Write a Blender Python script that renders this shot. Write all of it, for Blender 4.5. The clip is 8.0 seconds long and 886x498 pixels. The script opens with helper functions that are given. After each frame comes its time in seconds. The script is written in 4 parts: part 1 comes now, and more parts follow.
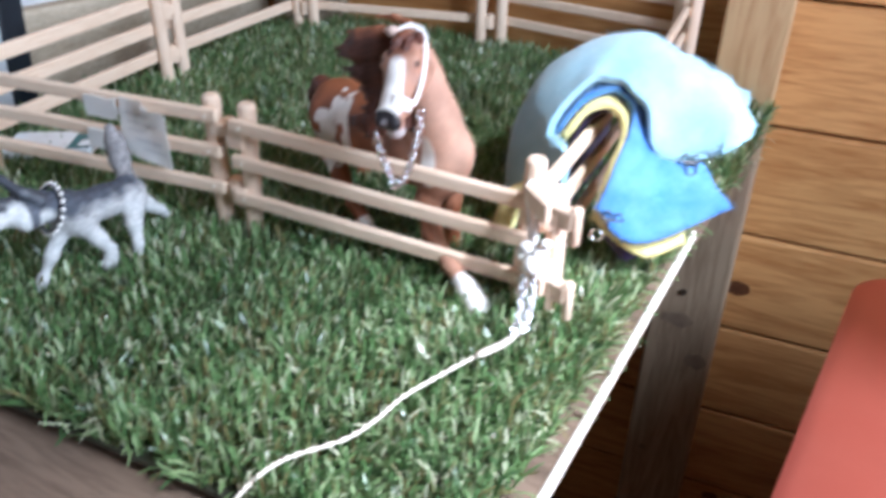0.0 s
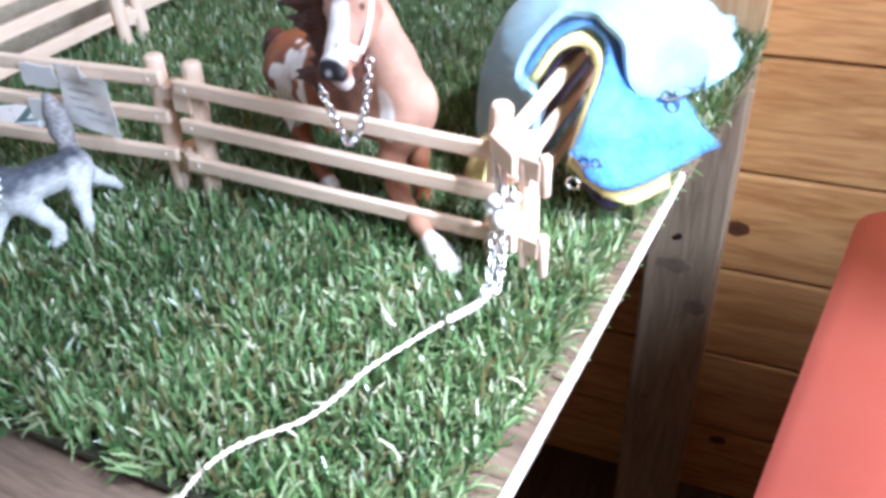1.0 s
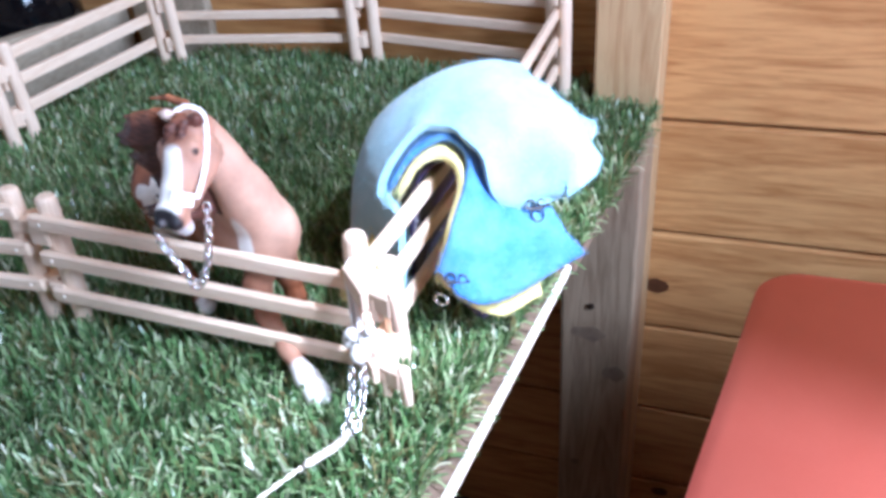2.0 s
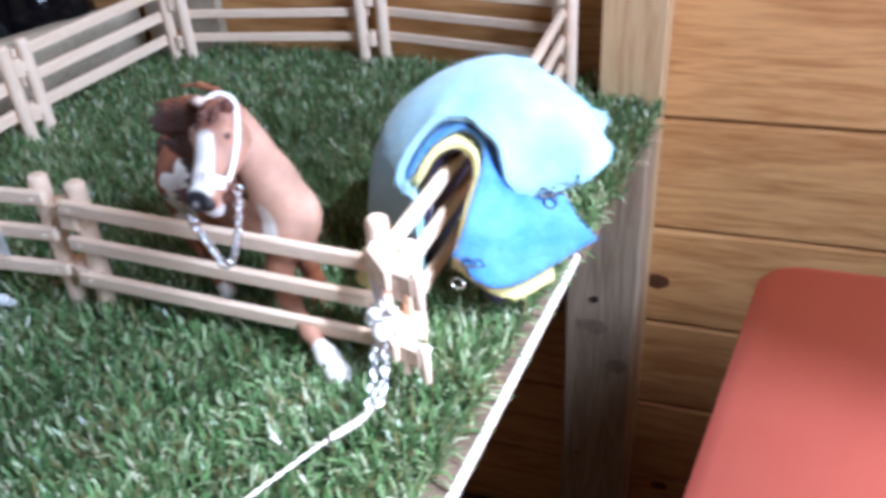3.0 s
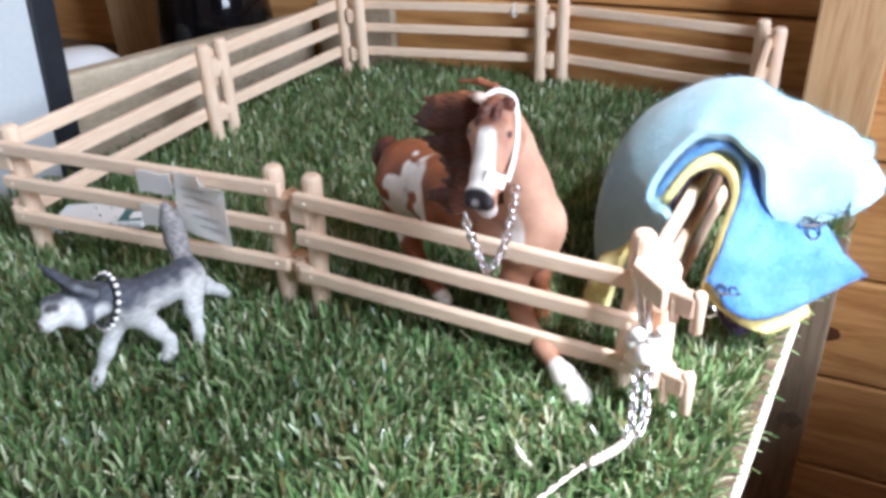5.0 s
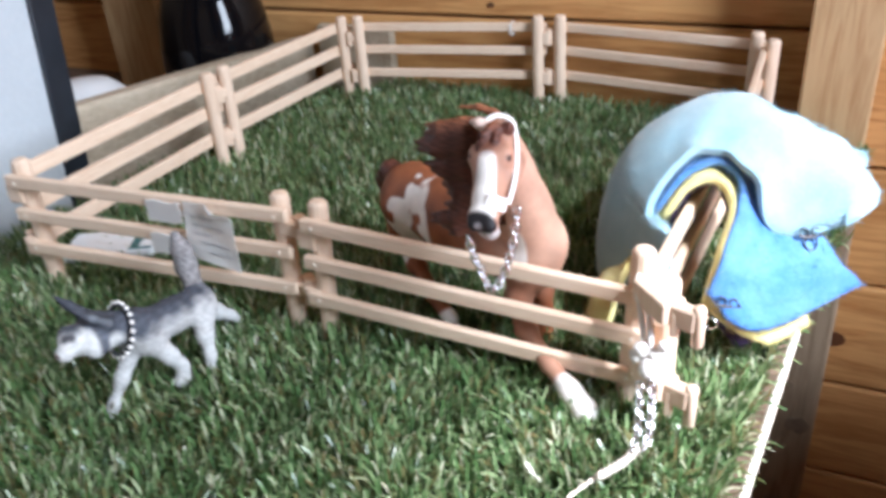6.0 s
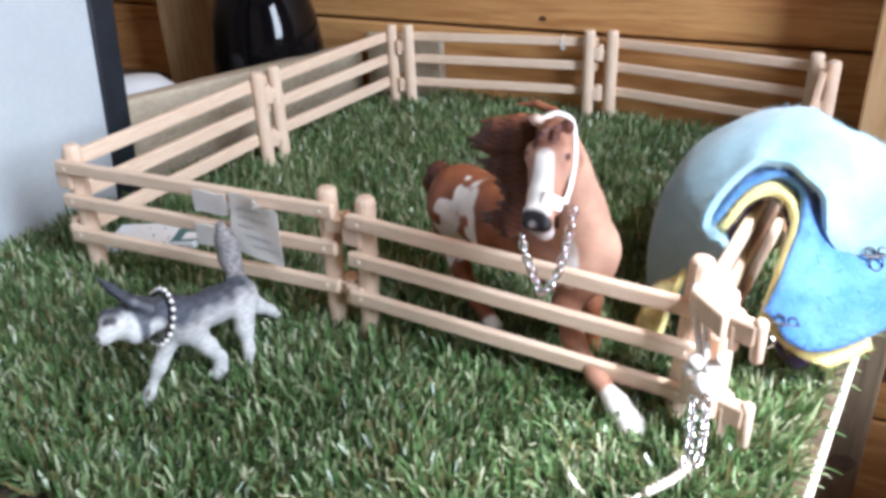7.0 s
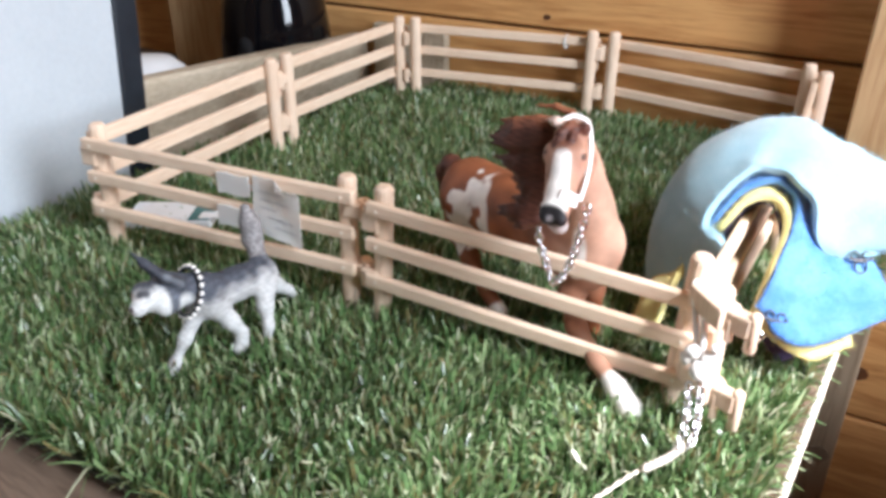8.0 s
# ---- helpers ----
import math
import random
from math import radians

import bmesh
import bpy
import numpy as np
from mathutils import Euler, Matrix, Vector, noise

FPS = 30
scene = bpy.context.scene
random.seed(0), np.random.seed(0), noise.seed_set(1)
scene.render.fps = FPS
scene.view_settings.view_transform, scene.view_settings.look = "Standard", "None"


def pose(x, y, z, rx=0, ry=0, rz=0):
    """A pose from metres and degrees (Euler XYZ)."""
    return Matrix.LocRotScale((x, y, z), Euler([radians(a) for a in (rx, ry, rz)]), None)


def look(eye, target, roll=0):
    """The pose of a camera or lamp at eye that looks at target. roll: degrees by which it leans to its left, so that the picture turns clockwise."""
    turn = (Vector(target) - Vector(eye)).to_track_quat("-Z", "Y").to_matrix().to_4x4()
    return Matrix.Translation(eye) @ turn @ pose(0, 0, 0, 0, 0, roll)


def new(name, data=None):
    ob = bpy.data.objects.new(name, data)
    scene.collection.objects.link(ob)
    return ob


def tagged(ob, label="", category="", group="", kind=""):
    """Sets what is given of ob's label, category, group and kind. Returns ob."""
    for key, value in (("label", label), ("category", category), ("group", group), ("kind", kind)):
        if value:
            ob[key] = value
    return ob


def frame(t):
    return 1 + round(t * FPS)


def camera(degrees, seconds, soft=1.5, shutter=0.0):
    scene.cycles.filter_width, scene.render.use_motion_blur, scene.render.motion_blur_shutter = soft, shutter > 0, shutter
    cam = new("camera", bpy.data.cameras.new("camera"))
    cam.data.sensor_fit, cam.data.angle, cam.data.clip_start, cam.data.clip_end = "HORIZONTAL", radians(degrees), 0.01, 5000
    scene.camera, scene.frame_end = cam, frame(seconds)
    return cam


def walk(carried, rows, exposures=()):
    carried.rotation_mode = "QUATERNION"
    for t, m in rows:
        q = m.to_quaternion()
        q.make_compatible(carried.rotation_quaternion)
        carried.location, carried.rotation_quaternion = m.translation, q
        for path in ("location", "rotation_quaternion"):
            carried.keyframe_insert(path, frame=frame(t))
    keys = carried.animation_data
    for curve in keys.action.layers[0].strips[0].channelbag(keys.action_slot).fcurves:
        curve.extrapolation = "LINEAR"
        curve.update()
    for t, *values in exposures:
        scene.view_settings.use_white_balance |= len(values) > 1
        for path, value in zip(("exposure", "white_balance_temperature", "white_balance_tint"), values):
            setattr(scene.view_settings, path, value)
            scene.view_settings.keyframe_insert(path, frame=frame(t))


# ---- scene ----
cam = camera(58.0, 8.0, soft=3.6, shutter=0.5)
PATH = [
    (0, (0.206, -0.256, 0.18), (-0.48, 1.302, -0.869), 0.7),
    (0.2, (0.197, -0.258, 0.169), (-0.495, 1.285, -0.899), 1.3),
    (0.5, (0.208, -0.249, 0.165), (-0.483, 1.217, -1.006), -0.8),
    (0.8, (0.21, -0.241, 0.167), (-0.463, 1.264, -0.967), -1.0),
    (1, (0.212, -0.233, 0.17), (-0.467, 1.259, -0.976), -2.9),
    (1.2, (0.213, -0.226, 0.17), (-0.486, 1.251, -0.984), -4.1),
    (1.5, (0.23, -0.203, 0.182), (-0.424, 1.296, -0.969), -5.0),
    (1.7, (0.239, -0.195, 0.188), (-0.38, 1.363, -0.902), -4.8),
    (2.8, (0.237, -0.207, 0.196), (-0.37, 1.342, -0.915), -4.9),
    (2.9, (0.237, -0.208, 0.194), (-0.354, 1.348, -0.915), -4.8),
    (3, (0.235, -0.212, 0.193), (-0.368, 1.357, -0.891), -4.3),
    (3.2, (0.212, -0.215, 0.187), (-0.365, 1.366, -0.894), -1.9),
    (3.5, (0.194, -0.224, 0.192), (-0.523, 1.336, -0.835), -2.2),
    (3.8, (0.181, -0.22, 0.19), (-0.582, 1.305, -0.854), -3.2),
    (4, (0.173, -0.217, 0.19), (-0.582, 1.308, -0.86), -2.7),
    (4.5, (0.173, -0.22, 0.182), (-0.581, 1.314, -0.856), -2.3),
    (4.7, (0.173, -0.225, 0.182), (-0.598, 1.31, -0.843), -2.5),
    (5.8, (0.172, -0.231, 0.184), (-0.604, 1.351, -0.763), -3.3),
    (6, (0.175, -0.232, 0.188), (-0.622, 1.324, -0.784), -4.5),
    (6.2, (0.176, -0.234, 0.192), (-0.692, 1.312, -0.734), -5.4),
    (6.5, (0.168, -0.234, 0.186), (-0.692, 1.351, -0.678), -3.6),
    (6.8, (0.166, -0.232, 0.181), (-0.69, 1.328, -0.733), -2.4),
    (7, (0.168, -0.233, 0.178), (-0.708, 1.314, -0.739), -2.8),
    (7.5, (0.175, -0.242, 0.184), (-0.677, 1.271, -0.809), -2.5),
    (7.8, (0.164, -0.249, 0.19), (-0.651, 1.306, -0.769), 0.1),
    (8, (0.164, -0.253, 0.187), (-0.662, 1.303, -0.759), 0.1),
]
walk(cam, [(t, look(eye, target, roll)) for t, eye, target, roll in PATH],
     [(0.0, 0.75, 5400, 9), (0.3, 0.98, 5400, 9), (1.0, 1.17, 5200, 10), (1.6, 1.08, 4950, 12), (3.0, 0.82, 5050, 10), (4.0, 0.90, 5650, 10), (6.3, 0.83, 5800, 10), (7.0, 0.82, 5800, 10), (8.0, 0.94, 6100, 10)])

# ---------------------------------------------------------------- world, window light
TURN_ROOM = Matrix.Rotation(radians(-5), 4, "Z")     # the bench stands 5 degrees off the front fence and the wall

world = bpy.data.worlds.new("sky")
scene.world = world
world.use_nodes = True
sky = world.node_tree.nodes.new("ShaderNodeTexSky")
sky.sky_type, sky.sun_disc = "NISHITA", False
sky.sun_elevation, sky.sun_rotation = radians(53), radians(107)
world.node_tree.links.new(sky.outputs[0], world.node_tree.nodes["Background"].inputs[0])
world.node_tree.nodes["Background"].inputs[1].default_value = 0.08

sun_data = bpy.data.lights.new("sun", "SUN")
sun_data.energy, sun_data.angle, sun_data.color = 5.0, radians(4.5), (1.0, 0.965, 0.955)
sun = new("sun", sun_data)
sun.matrix_basis = look((3.0, -0.93, 4.17), (0, 0, 0))

def daylight(name, place, target, width, height, energy):
    """The sky's light in an opening of the cabin."""
    data = bpy.data.lights.new(name, "AREA")
    data.shape, data.size, data.size_y = "RECTANGLE", width, height
    data.energy, data.color = energy, (0.91, 0.95, 1.0)
    ob = new(name, data)
    ob.matrix_basis = look(place, target)


daylight("window_daylight", (0.875, -0.22, 0.645), (0.0, -0.22, 0.645), 0.32, 0.88, 14.0)


# ---------------------------------------------------------------- materials
def node(nt, kind, **inputs):
    n = nt.nodes.new(kind)
    for k, v in inputs.items():
        n.inputs[k.replace("_", " ")].default_value = v
    return n


def base_mat(name, rough=0.6, metal=0.0, spec=0.5):
    m = bpy.data.materials.new(name)
    m.use_nodes = True
    nt = m.node_tree
    b = nt.nodes["Principled BSDF"]
    b.inputs["Roughness"].default_value = rough
    b.inputs["Metallic"].default_value = metal
    b.inputs["Specular IOR Level"].default_value = spec
    return m, nt, b


def rgb(c):
    return (c[0], c[1], c[2], 1.0)


def spotted(name, a, b, scale=60.0, fine=600.0, rough=0.6, bump=0.15, metal=0.0, spec=0.5, stretch=(1, 1, 1), sheen=0.0, dist=0.001):
    """Two colours mixed by a coarse and a fine noise, with fine relief."""
    m, nt, bs = base_mat(name, rough, metal, spec)
    co = nt.nodes.new("ShaderNodeTexCoord")
    mp = nt.nodes.new("ShaderNodeMapping")
    mp.inputs["Scale"].default_value = stretch
    info = nt.nodes.new("ShaderNodeObjectInfo")
    off = nt.nodes.new("ShaderNodeVectorMath")
    off.operation = "MULTIPLY_ADD"
    off.inputs[1].default_value = (3.1, 2.3, 1.7)
    nt.links.new(info.outputs["Random"], off.inputs[0])
    nt.links.new(co.outputs["Object"], off.inputs[2])
    nt.links.new(off.outputs[0], mp.inputs["Vector"])
    n1 = node(nt, "ShaderNodeTexNoise", Scale=scale, Detail=4.0, Roughness=0.6)
    n2 = node(nt, "ShaderNodeTexNoise", Scale=fine, Detail=3.0, Roughness=0.65)
    for n in (n1, n2):
        nt.links.new(mp.outputs[0], n.inputs["Vector"])
    mix = nt.nodes.new("ShaderNodeMath")
    mix.operation = "MULTIPLY_ADD"
    mix.inputs[1].default_value = 0.6
    half = nt.nodes.new("ShaderNodeMath")
    half.operation = "MULTIPLY"
    half.inputs[1].default_value = 0.4
    nt.links.new(n2.outputs[0], half.inputs[0])
    nt.links.new(n1.outputs[0], mix.inputs[0])
    nt.links.new(half.outputs[0], mix.inputs[2])
    ramp = nt.nodes.new("ShaderNodeValToRGB")
    ramp.color_ramp.elements[0].position, ramp.color_ramp.elements[0].color = 0.33, rgb(a)
    ramp.color_ramp.elements[1].position, ramp.color_ramp.elements[1].color = 0.67, rgb(b)
    nt.links.new(mix.outputs[0], ramp.inputs[0])
    nt.links.new(ramp.outputs[0], bs.inputs["Base Color"])
    bp = node(nt, "ShaderNodeBump", Strength=bump, Distance=dist)
    nt.links.new(n2.outputs[0], bp.inputs["Height"])
    nt.links.new(bp.outputs[0], bs.inputs["Normal"])
    if sheen:
        bs.inputs["Sheen Weight"].default_value = sheen
        bs.inputs["Sheen Roughness"].default_value = 0.5
    return m


def wooden(name, pale, dark, along="X", size=1.0, rough=0.55, bump=0.2, rings=0.07):
    """Sawn wood with growth lines along one axis, a few broad streaks and pores."""
    m, nt, bs = base_mat(name, rough, 0.0, 0.35)
    co = nt.nodes.new("ShaderNodeTexCoord")
    info = nt.nodes.new("ShaderNodeObjectInfo")
    off = nt.nodes.new("ShaderNodeVectorMath")
    off.operation = "MULTIPLY_ADD"
    off.inputs[1].default_value = (7.3, 5.9, 4.1)
    nt.links.new(info.outputs["Random"], off.inputs[0])
    nt.links.new(co.outputs["Object"], off.inputs[2])
    k = {"X": (2.5, 26, 26), "Y": (26, 2.5, 26), "Z": (26, 26, 2.5)}[along]
    mp = nt.nodes.new("ShaderNodeMapping")
    mp.inputs["Scale"].default_value = [v * size for v in k]
    nt.links.new(off.outputs[0], mp.inputs["Vector"])
    broad = node(nt, "ShaderNodeTexNoise", Scale=0.9, Detail=3.0, Roughness=0.55, Distortion=1.2)
    line = node(nt, "ShaderNodeTexNoise", Scale=5.0, Detail=5.0, Roughness=0.7, Distortion=0.4)
    for n in (broad, line):
        nt.links.new(mp.outputs[0], n.inputs["Vector"])
    ring = nt.nodes.new("ShaderNodeMath")
    ring.operation = "MULTIPLY"
    ring.inputs[1].default_value = 38.0
    nt.links.new(broad.outputs[0], ring.inputs[0])
    sine = nt.nodes.new("ShaderNodeMath")
    sine.operation = "SINE"
    nt.links.new(ring.outputs[0], sine.inputs[0])
    amp = nt.nodes.new("ShaderNodeMath")
    amp.operation = "MULTIPLY_ADD"
    amp.inputs[1].default_value = rings
    nt.links.new(sine.outputs[0], amp.inputs[0])
    nt.links.new(line.outputs[0], amp.inputs[2])
    tot = nt.nodes.new("ShaderNodeMath")
    tot.operation = "MULTIPLY_ADD"
    tot.inputs[1].default_value = 0.5
    tot.inputs[2].default_value = -0.25
    nt.links.new(broad.outputs[0], tot.inputs[0])
    add = nt.nodes.new("ShaderNodeMath")
    nt.links.new(tot.outputs[0], add.inputs[0])
    nt.links.new(amp.outputs[0], add.inputs[1])
    ramp = nt.nodes.new("ShaderNodeValToRGB")
    ramp.color_ramp.elements[0].position, ramp.color_ramp.elements[0].color = 0.28, rgb(dark)
    ramp.color_ramp.elements[1].position, ramp.color_ramp.elements[1].color = 0.62, rgb(pale)
    nt.links.new(add.outputs[0], ramp.inputs[0])
    nt.links.new(ramp.outputs[0], bs.inputs["Base Color"])
    bp = node(nt, "ShaderNodeBump", Strength=bump, Distance=0.0006)
    nt.links.new(add.outputs[0], bp.inputs["Height"])
    nt.links.new(bp.outputs[0], bs.inputs["Normal"])
    return m


def painted(name, rough=0.5, grain=900.0, bump=0.1):
    """The paint of a figurine: its colour layer 'paint' on the mesh, broken up by a fine noise."""
    m, nt, bs = base_mat(name, rough, 0.0, 0.4)
    at = nt.nodes.new("ShaderNodeVertexColor")
    at.layer_name = "paint"
    co = nt.nodes.new("ShaderNodeTexCoord")
    n = node(nt, "ShaderNodeTexNoise", Scale=grain, Detail=3.0, Roughness=0.6)
    n2 = node(nt, "ShaderNodeTexNoise", Scale=120.0, Detail=4.0, Roughness=0.6)
    nt.links.new(co.outputs["Object"], n.inputs["Vector"])
    nt.links.new(co.outputs["Object"], n2.inputs["Vector"])
    mul = nt.nodes.new("ShaderNodeMath")
    mul.operation = "MULTIPLY_ADD"
    mul.inputs[1].default_value = 0.7
    mul.inputs[2].default_value = 0.65
    nt.links.new(n2.outputs[0], mul.inputs[0])
    mx = nt.nodes.new("ShaderNodeVectorMath")
    mx.operation = "SCALE"
    nt.links.new(at.outputs["Color"], mx.inputs[0])
    nt.links.new(mul.outputs[0], mx.inputs["Scale"])
    nt.links.new(mx.outputs[0], bs.inputs["Base Color"])
    bp = node(nt, "ShaderNodeBump", Strength=bump, Distance=0.0005)
    nt.links.new(n.outputs[0], bp.inputs["Height"])
    nt.links.new(bp.outputs[0], bs.inputs["Normal"])
    return m


def grassy(name):
    m, nt, bs = base_mat(name, 0.30, 0.0, 0.7)
    g = nt.nodes.new("ShaderNodeNewGeometry")
    ramp = nt.nodes.new("ShaderNodeValToRGB")
    cr = ramp.color_ramp
    cr.elements[0].position, cr.elements[0].color = 0.0, rgb((0.235, 0.180, 0.080))
    cr.elements[1].position, cr.elements[1].color = 1.0, rgb((0.72, 0.70, 0.52))
    for p, c in ((0.11, (0.170, 0.170, 0.065)), (0.16, (0.063, 0.128, 0.045)), (0.38, (0.124, 0.224, 0.078)), (0.62, (0.213, 0.323, 0.134)), (0.88, (0.390, 0.472, 0.260))):
        cr.elements.new(p).color = rgb(c)
    nt.links.new(g.outputs["Random Per Island"], ramp.inputs[0])
    co = nt.nodes.new("ShaderNodeTexCoord")
    n = node(nt, "ShaderNodeTexNoise", Scale=28.0, Detail=3.0)
    nt.links.new(co.outputs["Object"], n.inputs["Vector"])
    mul = nt.nodes.new("ShaderNodeMath")
    mul.operation = "MULTIPLY_ADD"
    mul.inputs[1].default_value = 0.9
    mul.inputs[2].default_value = 0.55
    nt.links.new(n.outputs[0], mul.inputs[0])
    mx = nt.nodes.new("ShaderNodeVectorMath")
    mx.operation = "SCALE"
    nt.links.new(ramp.outputs[0], mx.inputs[0])
    nt.links.new(mul.outputs[0], mx.inputs["Scale"])
    nt.links.new(mx.outputs[0], bs.inputs["Base Color"])
    # thin plastic lets a part of the light through
    thin = nt.nodes.new("ShaderNodeBsdfTranslucent")
    nt.links.new(mx.outputs[0], thin.inputs["Color"])
    mix = nt.nodes.new("ShaderNodeMixShader")
    mix.inputs[0].default_value = 0.33
    nt.links.new(bs.outputs[0], mix.inputs[1])
    nt.links.new(thin.outputs[0], mix.inputs[2])
    for n2 in nt.nodes:
        if n2.type == "OUTPUT_MATERIAL":
            nt.links.new(mix.outputs[0], n2.inputs["Surface"])
    return m


def papery(name):
    """Thin greyish paper that lets part of the light through."""
    m = spotted(name, (0.82, 0.815, 0.81), (0.92, 0.915, 0.91), 120, 1200, 0.5, 0.2)
    nt = m.node_tree
    bs = nt.nodes["Principled BSDF"]
    thin = node(nt, "ShaderNodeBsdfTranslucent", Color=(0.92, 0.915, 0.91, 1.0))
    clear = nt.nodes.new("ShaderNodeBsdfTransparent")
    a, b = nt.nodes.new("ShaderNodeMixShader"), nt.nodes.new("ShaderNodeMixShader")
    a.inputs[0].default_value, b.inputs[0].default_value = 0.45, 0.18
    nt.links.new(bs.outputs[0], a.inputs[1])
    nt.links.new(thin.outputs[0], a.inputs[2])
    nt.links.new(a.outputs[0], b.inputs[1])
    nt.links.new(clear.outputs[0], b.inputs[2])
    nt.links.new(b.outputs[0], nt.nodes["Material Output"].inputs["Surface"])
    return m


M_GRASS = grassy("artificial_grass")
M_BACKING = spotted("mat_backing", (0.018, 0.020, 0.013), (0.045, 0.045, 0.028), 90, 900, 0.5)
M_RAIL = wooden("toy_wood_lengthwise", (0.80, 0.625, 0.475), (0.70, 0.510, 0.365), "X", 6.0, 0.5, 0.08)
M_POST = wooden("toy_wood_upright", (0.79, 0.615, 0.470), (0.70, 0.510, 0.370), "Z", 6.0, 0.5, 0.08)
M_PLANK = wooden("pine_plank", (0.61, 0.335, 0.128), (0.40, 0.185, 0.060), "X", 1.4, 0.55, 0.25, 0.09)
M_STUD = wooden("pine_stud", (0.54, 0.37, 0.195), (0.42, 0.255, 0.118), "Z", 2.0, 0.6, 0.3, 0.13)
# pale leg wood, its colour darkened to carry the shade below the bench
M_LEG = wooden("shaded_leg_wood", (0.34, 0.250, 0.165), (0.22, 0.155, 0.098), "Z", 2.2, 0.65, 0.35, 0.10)
M_TOP = wooden("worn_worktop", (0.175, 0.120, 0.084), (0.085, 0.056, 0.038), "X", 2.5, 0.7, 0.25)
M_EDGE = wooden("pale_edging", (0.82, 0.76, 0.68), (0.70, 0.62, 0.52), "Y", 3.0, 0.55, 0.2)
M_BEAM = spotted("grey_beam", (0.33, 0.265, 0.185), (0.60, 0.52, 0.40), 34, 420, 0.85, 0.6, 0.0, 0.25, (1, 0.35, 1), 0.0, 0.002)
M_KNOT = spotted("knot", (0.06, 0.02, 0.008), (0.14, 0.055, 0.02), 150, 900, 0.6)
M_LEGKNOT = spotted("leg_knot", (0.14, 0.096, 0.064), (0.24, 0.172, 0.116), 150, 900, 0.7)
M_NAIL = spotted("pale_pin", (0.80, 0.68, 0.56), (0.86, 0.76, 0.66), 200, 900, 0.35)
M_DARKWALL = wooden("cabin_boards", (0.26, 0.185, 0.12), (0.19, 0.125, 0.07), "X", 1.0, 0.6, 0.3)
M_FLOOR = wooden("cabin_floor", (0.16, 0.10, 0.065), (0.08, 0.052, 0.034), "Y", 1.0, 0.7, 0.3)
M_CEIL = wooden("cabin_ceiling", (0.25, 0.185, 0.12), (0.20, 0.14, 0.085), "Y", 1.0, 0.6, 0.2)
M_RED = spotted("red_plastic", (0.73, 0.170, 0.128), (0.78, 0.200, 0.152), 30, 1500, 0.36, 0.05, 0.0, 0.7)
M_FELT_LIGHT = spotted("pale_blue_felt", (0.215, 0.405, 0.505), (0.39, 0.575, 0.645), 60, 1600, 0.95, 0.5, 0, 0.15, (1, 1, 1), 0.5)
M_FELT_BLUE = spotted("blue_felt", (0.032, 0.145, 0.42), (0.155, 0.330, 0.610), 60, 1600, 0.95, 0.5, 0, 0.15, (1, 1, 1), 0.4)
M_FELT_YELLOW = spotted("yellow_felt", (0.68, 0.59, 0.22), (0.78, 0.70, 0.32), 90, 1600, 0.95, 0.5, 0, 0.15, (1, 1, 1), 0.4)
M_FELT_PURPLE = spotted("purple_felt", (0.045, 0.032, 0.080), (0.085, 0.058, 0.140), 90, 1600, 0.95, 0.5, 0, 0.15, (1, 1, 1), 0.4)
M_BLACKWIRE = spotted("black_wire", (0.012, 0.012, 0.016), (0.03, 0.03, 0.04), 200, 1200, 0.4)
M_STEEL = spotted("bright_chain", (0.70, 0.70, 0.72), (0.85, 0.85, 0.86), 200, 1500, 0.2, 0.05, 1.0)
M_ROPE = spotted("cotton_rope", (0.60, 0.51, 0.42), (0.76, 0.69, 0.60), 300, 2500, 0.9, 0.4, 0, 0.2)
M_STRAP = spotted("white_strap", (0.78, 0.74, 0.70), (0.88, 0.85, 0.82), 200, 1500, 0.6, 0.1)
M_PAPER = papery("tracing_paper")
M_INK = spotted("grey_ink", (0.57, 0.57, 0.58), (0.64, 0.64, 0.65), 200, 900, 0.7)
M_TEAL = spotted("teal_print", (0.03, 0.10, 0.11), (0.06, 0.20, 0.20), 150, 900, 0.4)
M_WHITE = spotted("white_plastic", (0.74, 0.76, 0.78), (0.82, 0.83, 0.84), 30, 600, 0.5, 0.05)
M_BOARD = spotted("white_board_face", (0.46, 0.50, 0.535), (0.54, 0.58, 0.61), 14, 300, 0.45, 0.03)
M_TRIM = spotted("black_trim", (0.010, 0.013, 0.019), (0.022, 0.028, 0.038), 60, 700, 0.28)
M_SCREW = spotted("rusty_screw", (0.03, 0.02, 0.015), (0.08, 0.05, 0.035), 300, 1500, 0.5, 0.2, 0.6)
M_HORSE = painted("figurine_horse_paint", 0.6, 700.0, 0.15)
M_DOG = painted("figurine_dog_paint", 0.7, 1100.0, 0.5)

M_BLACKGLASS, _nt, _b = base_mat("black_glaze", 0.06, 0.0, 0.32)
_b.inputs["Base Color"].default_value = rgb((0.003, 0.003, 0.004))
_n = node(_nt, "ShaderNodeTexNoise", Scale=25.0, Detail=2.0)
_r = node(_nt, "ShaderNodeMapRange", From_Min=0.3, From_Max=0.7, To_Min=0.04, To_Max=0.11)
_nt.links.new(_n.outputs[0], _r.inputs["Value"])
_nt.links.new(_r.outputs[0], _b.inputs["Roughness"])
M_CLEAR, _nt, _b = base_mat("frosted_glass", 0.22, 0.0, 0.5)
_b.inputs["Transmission Weight"].default_value = 0.45
_b.inputs["Base Color"].default_value = rgb((0.80, 0.80, 0.79))


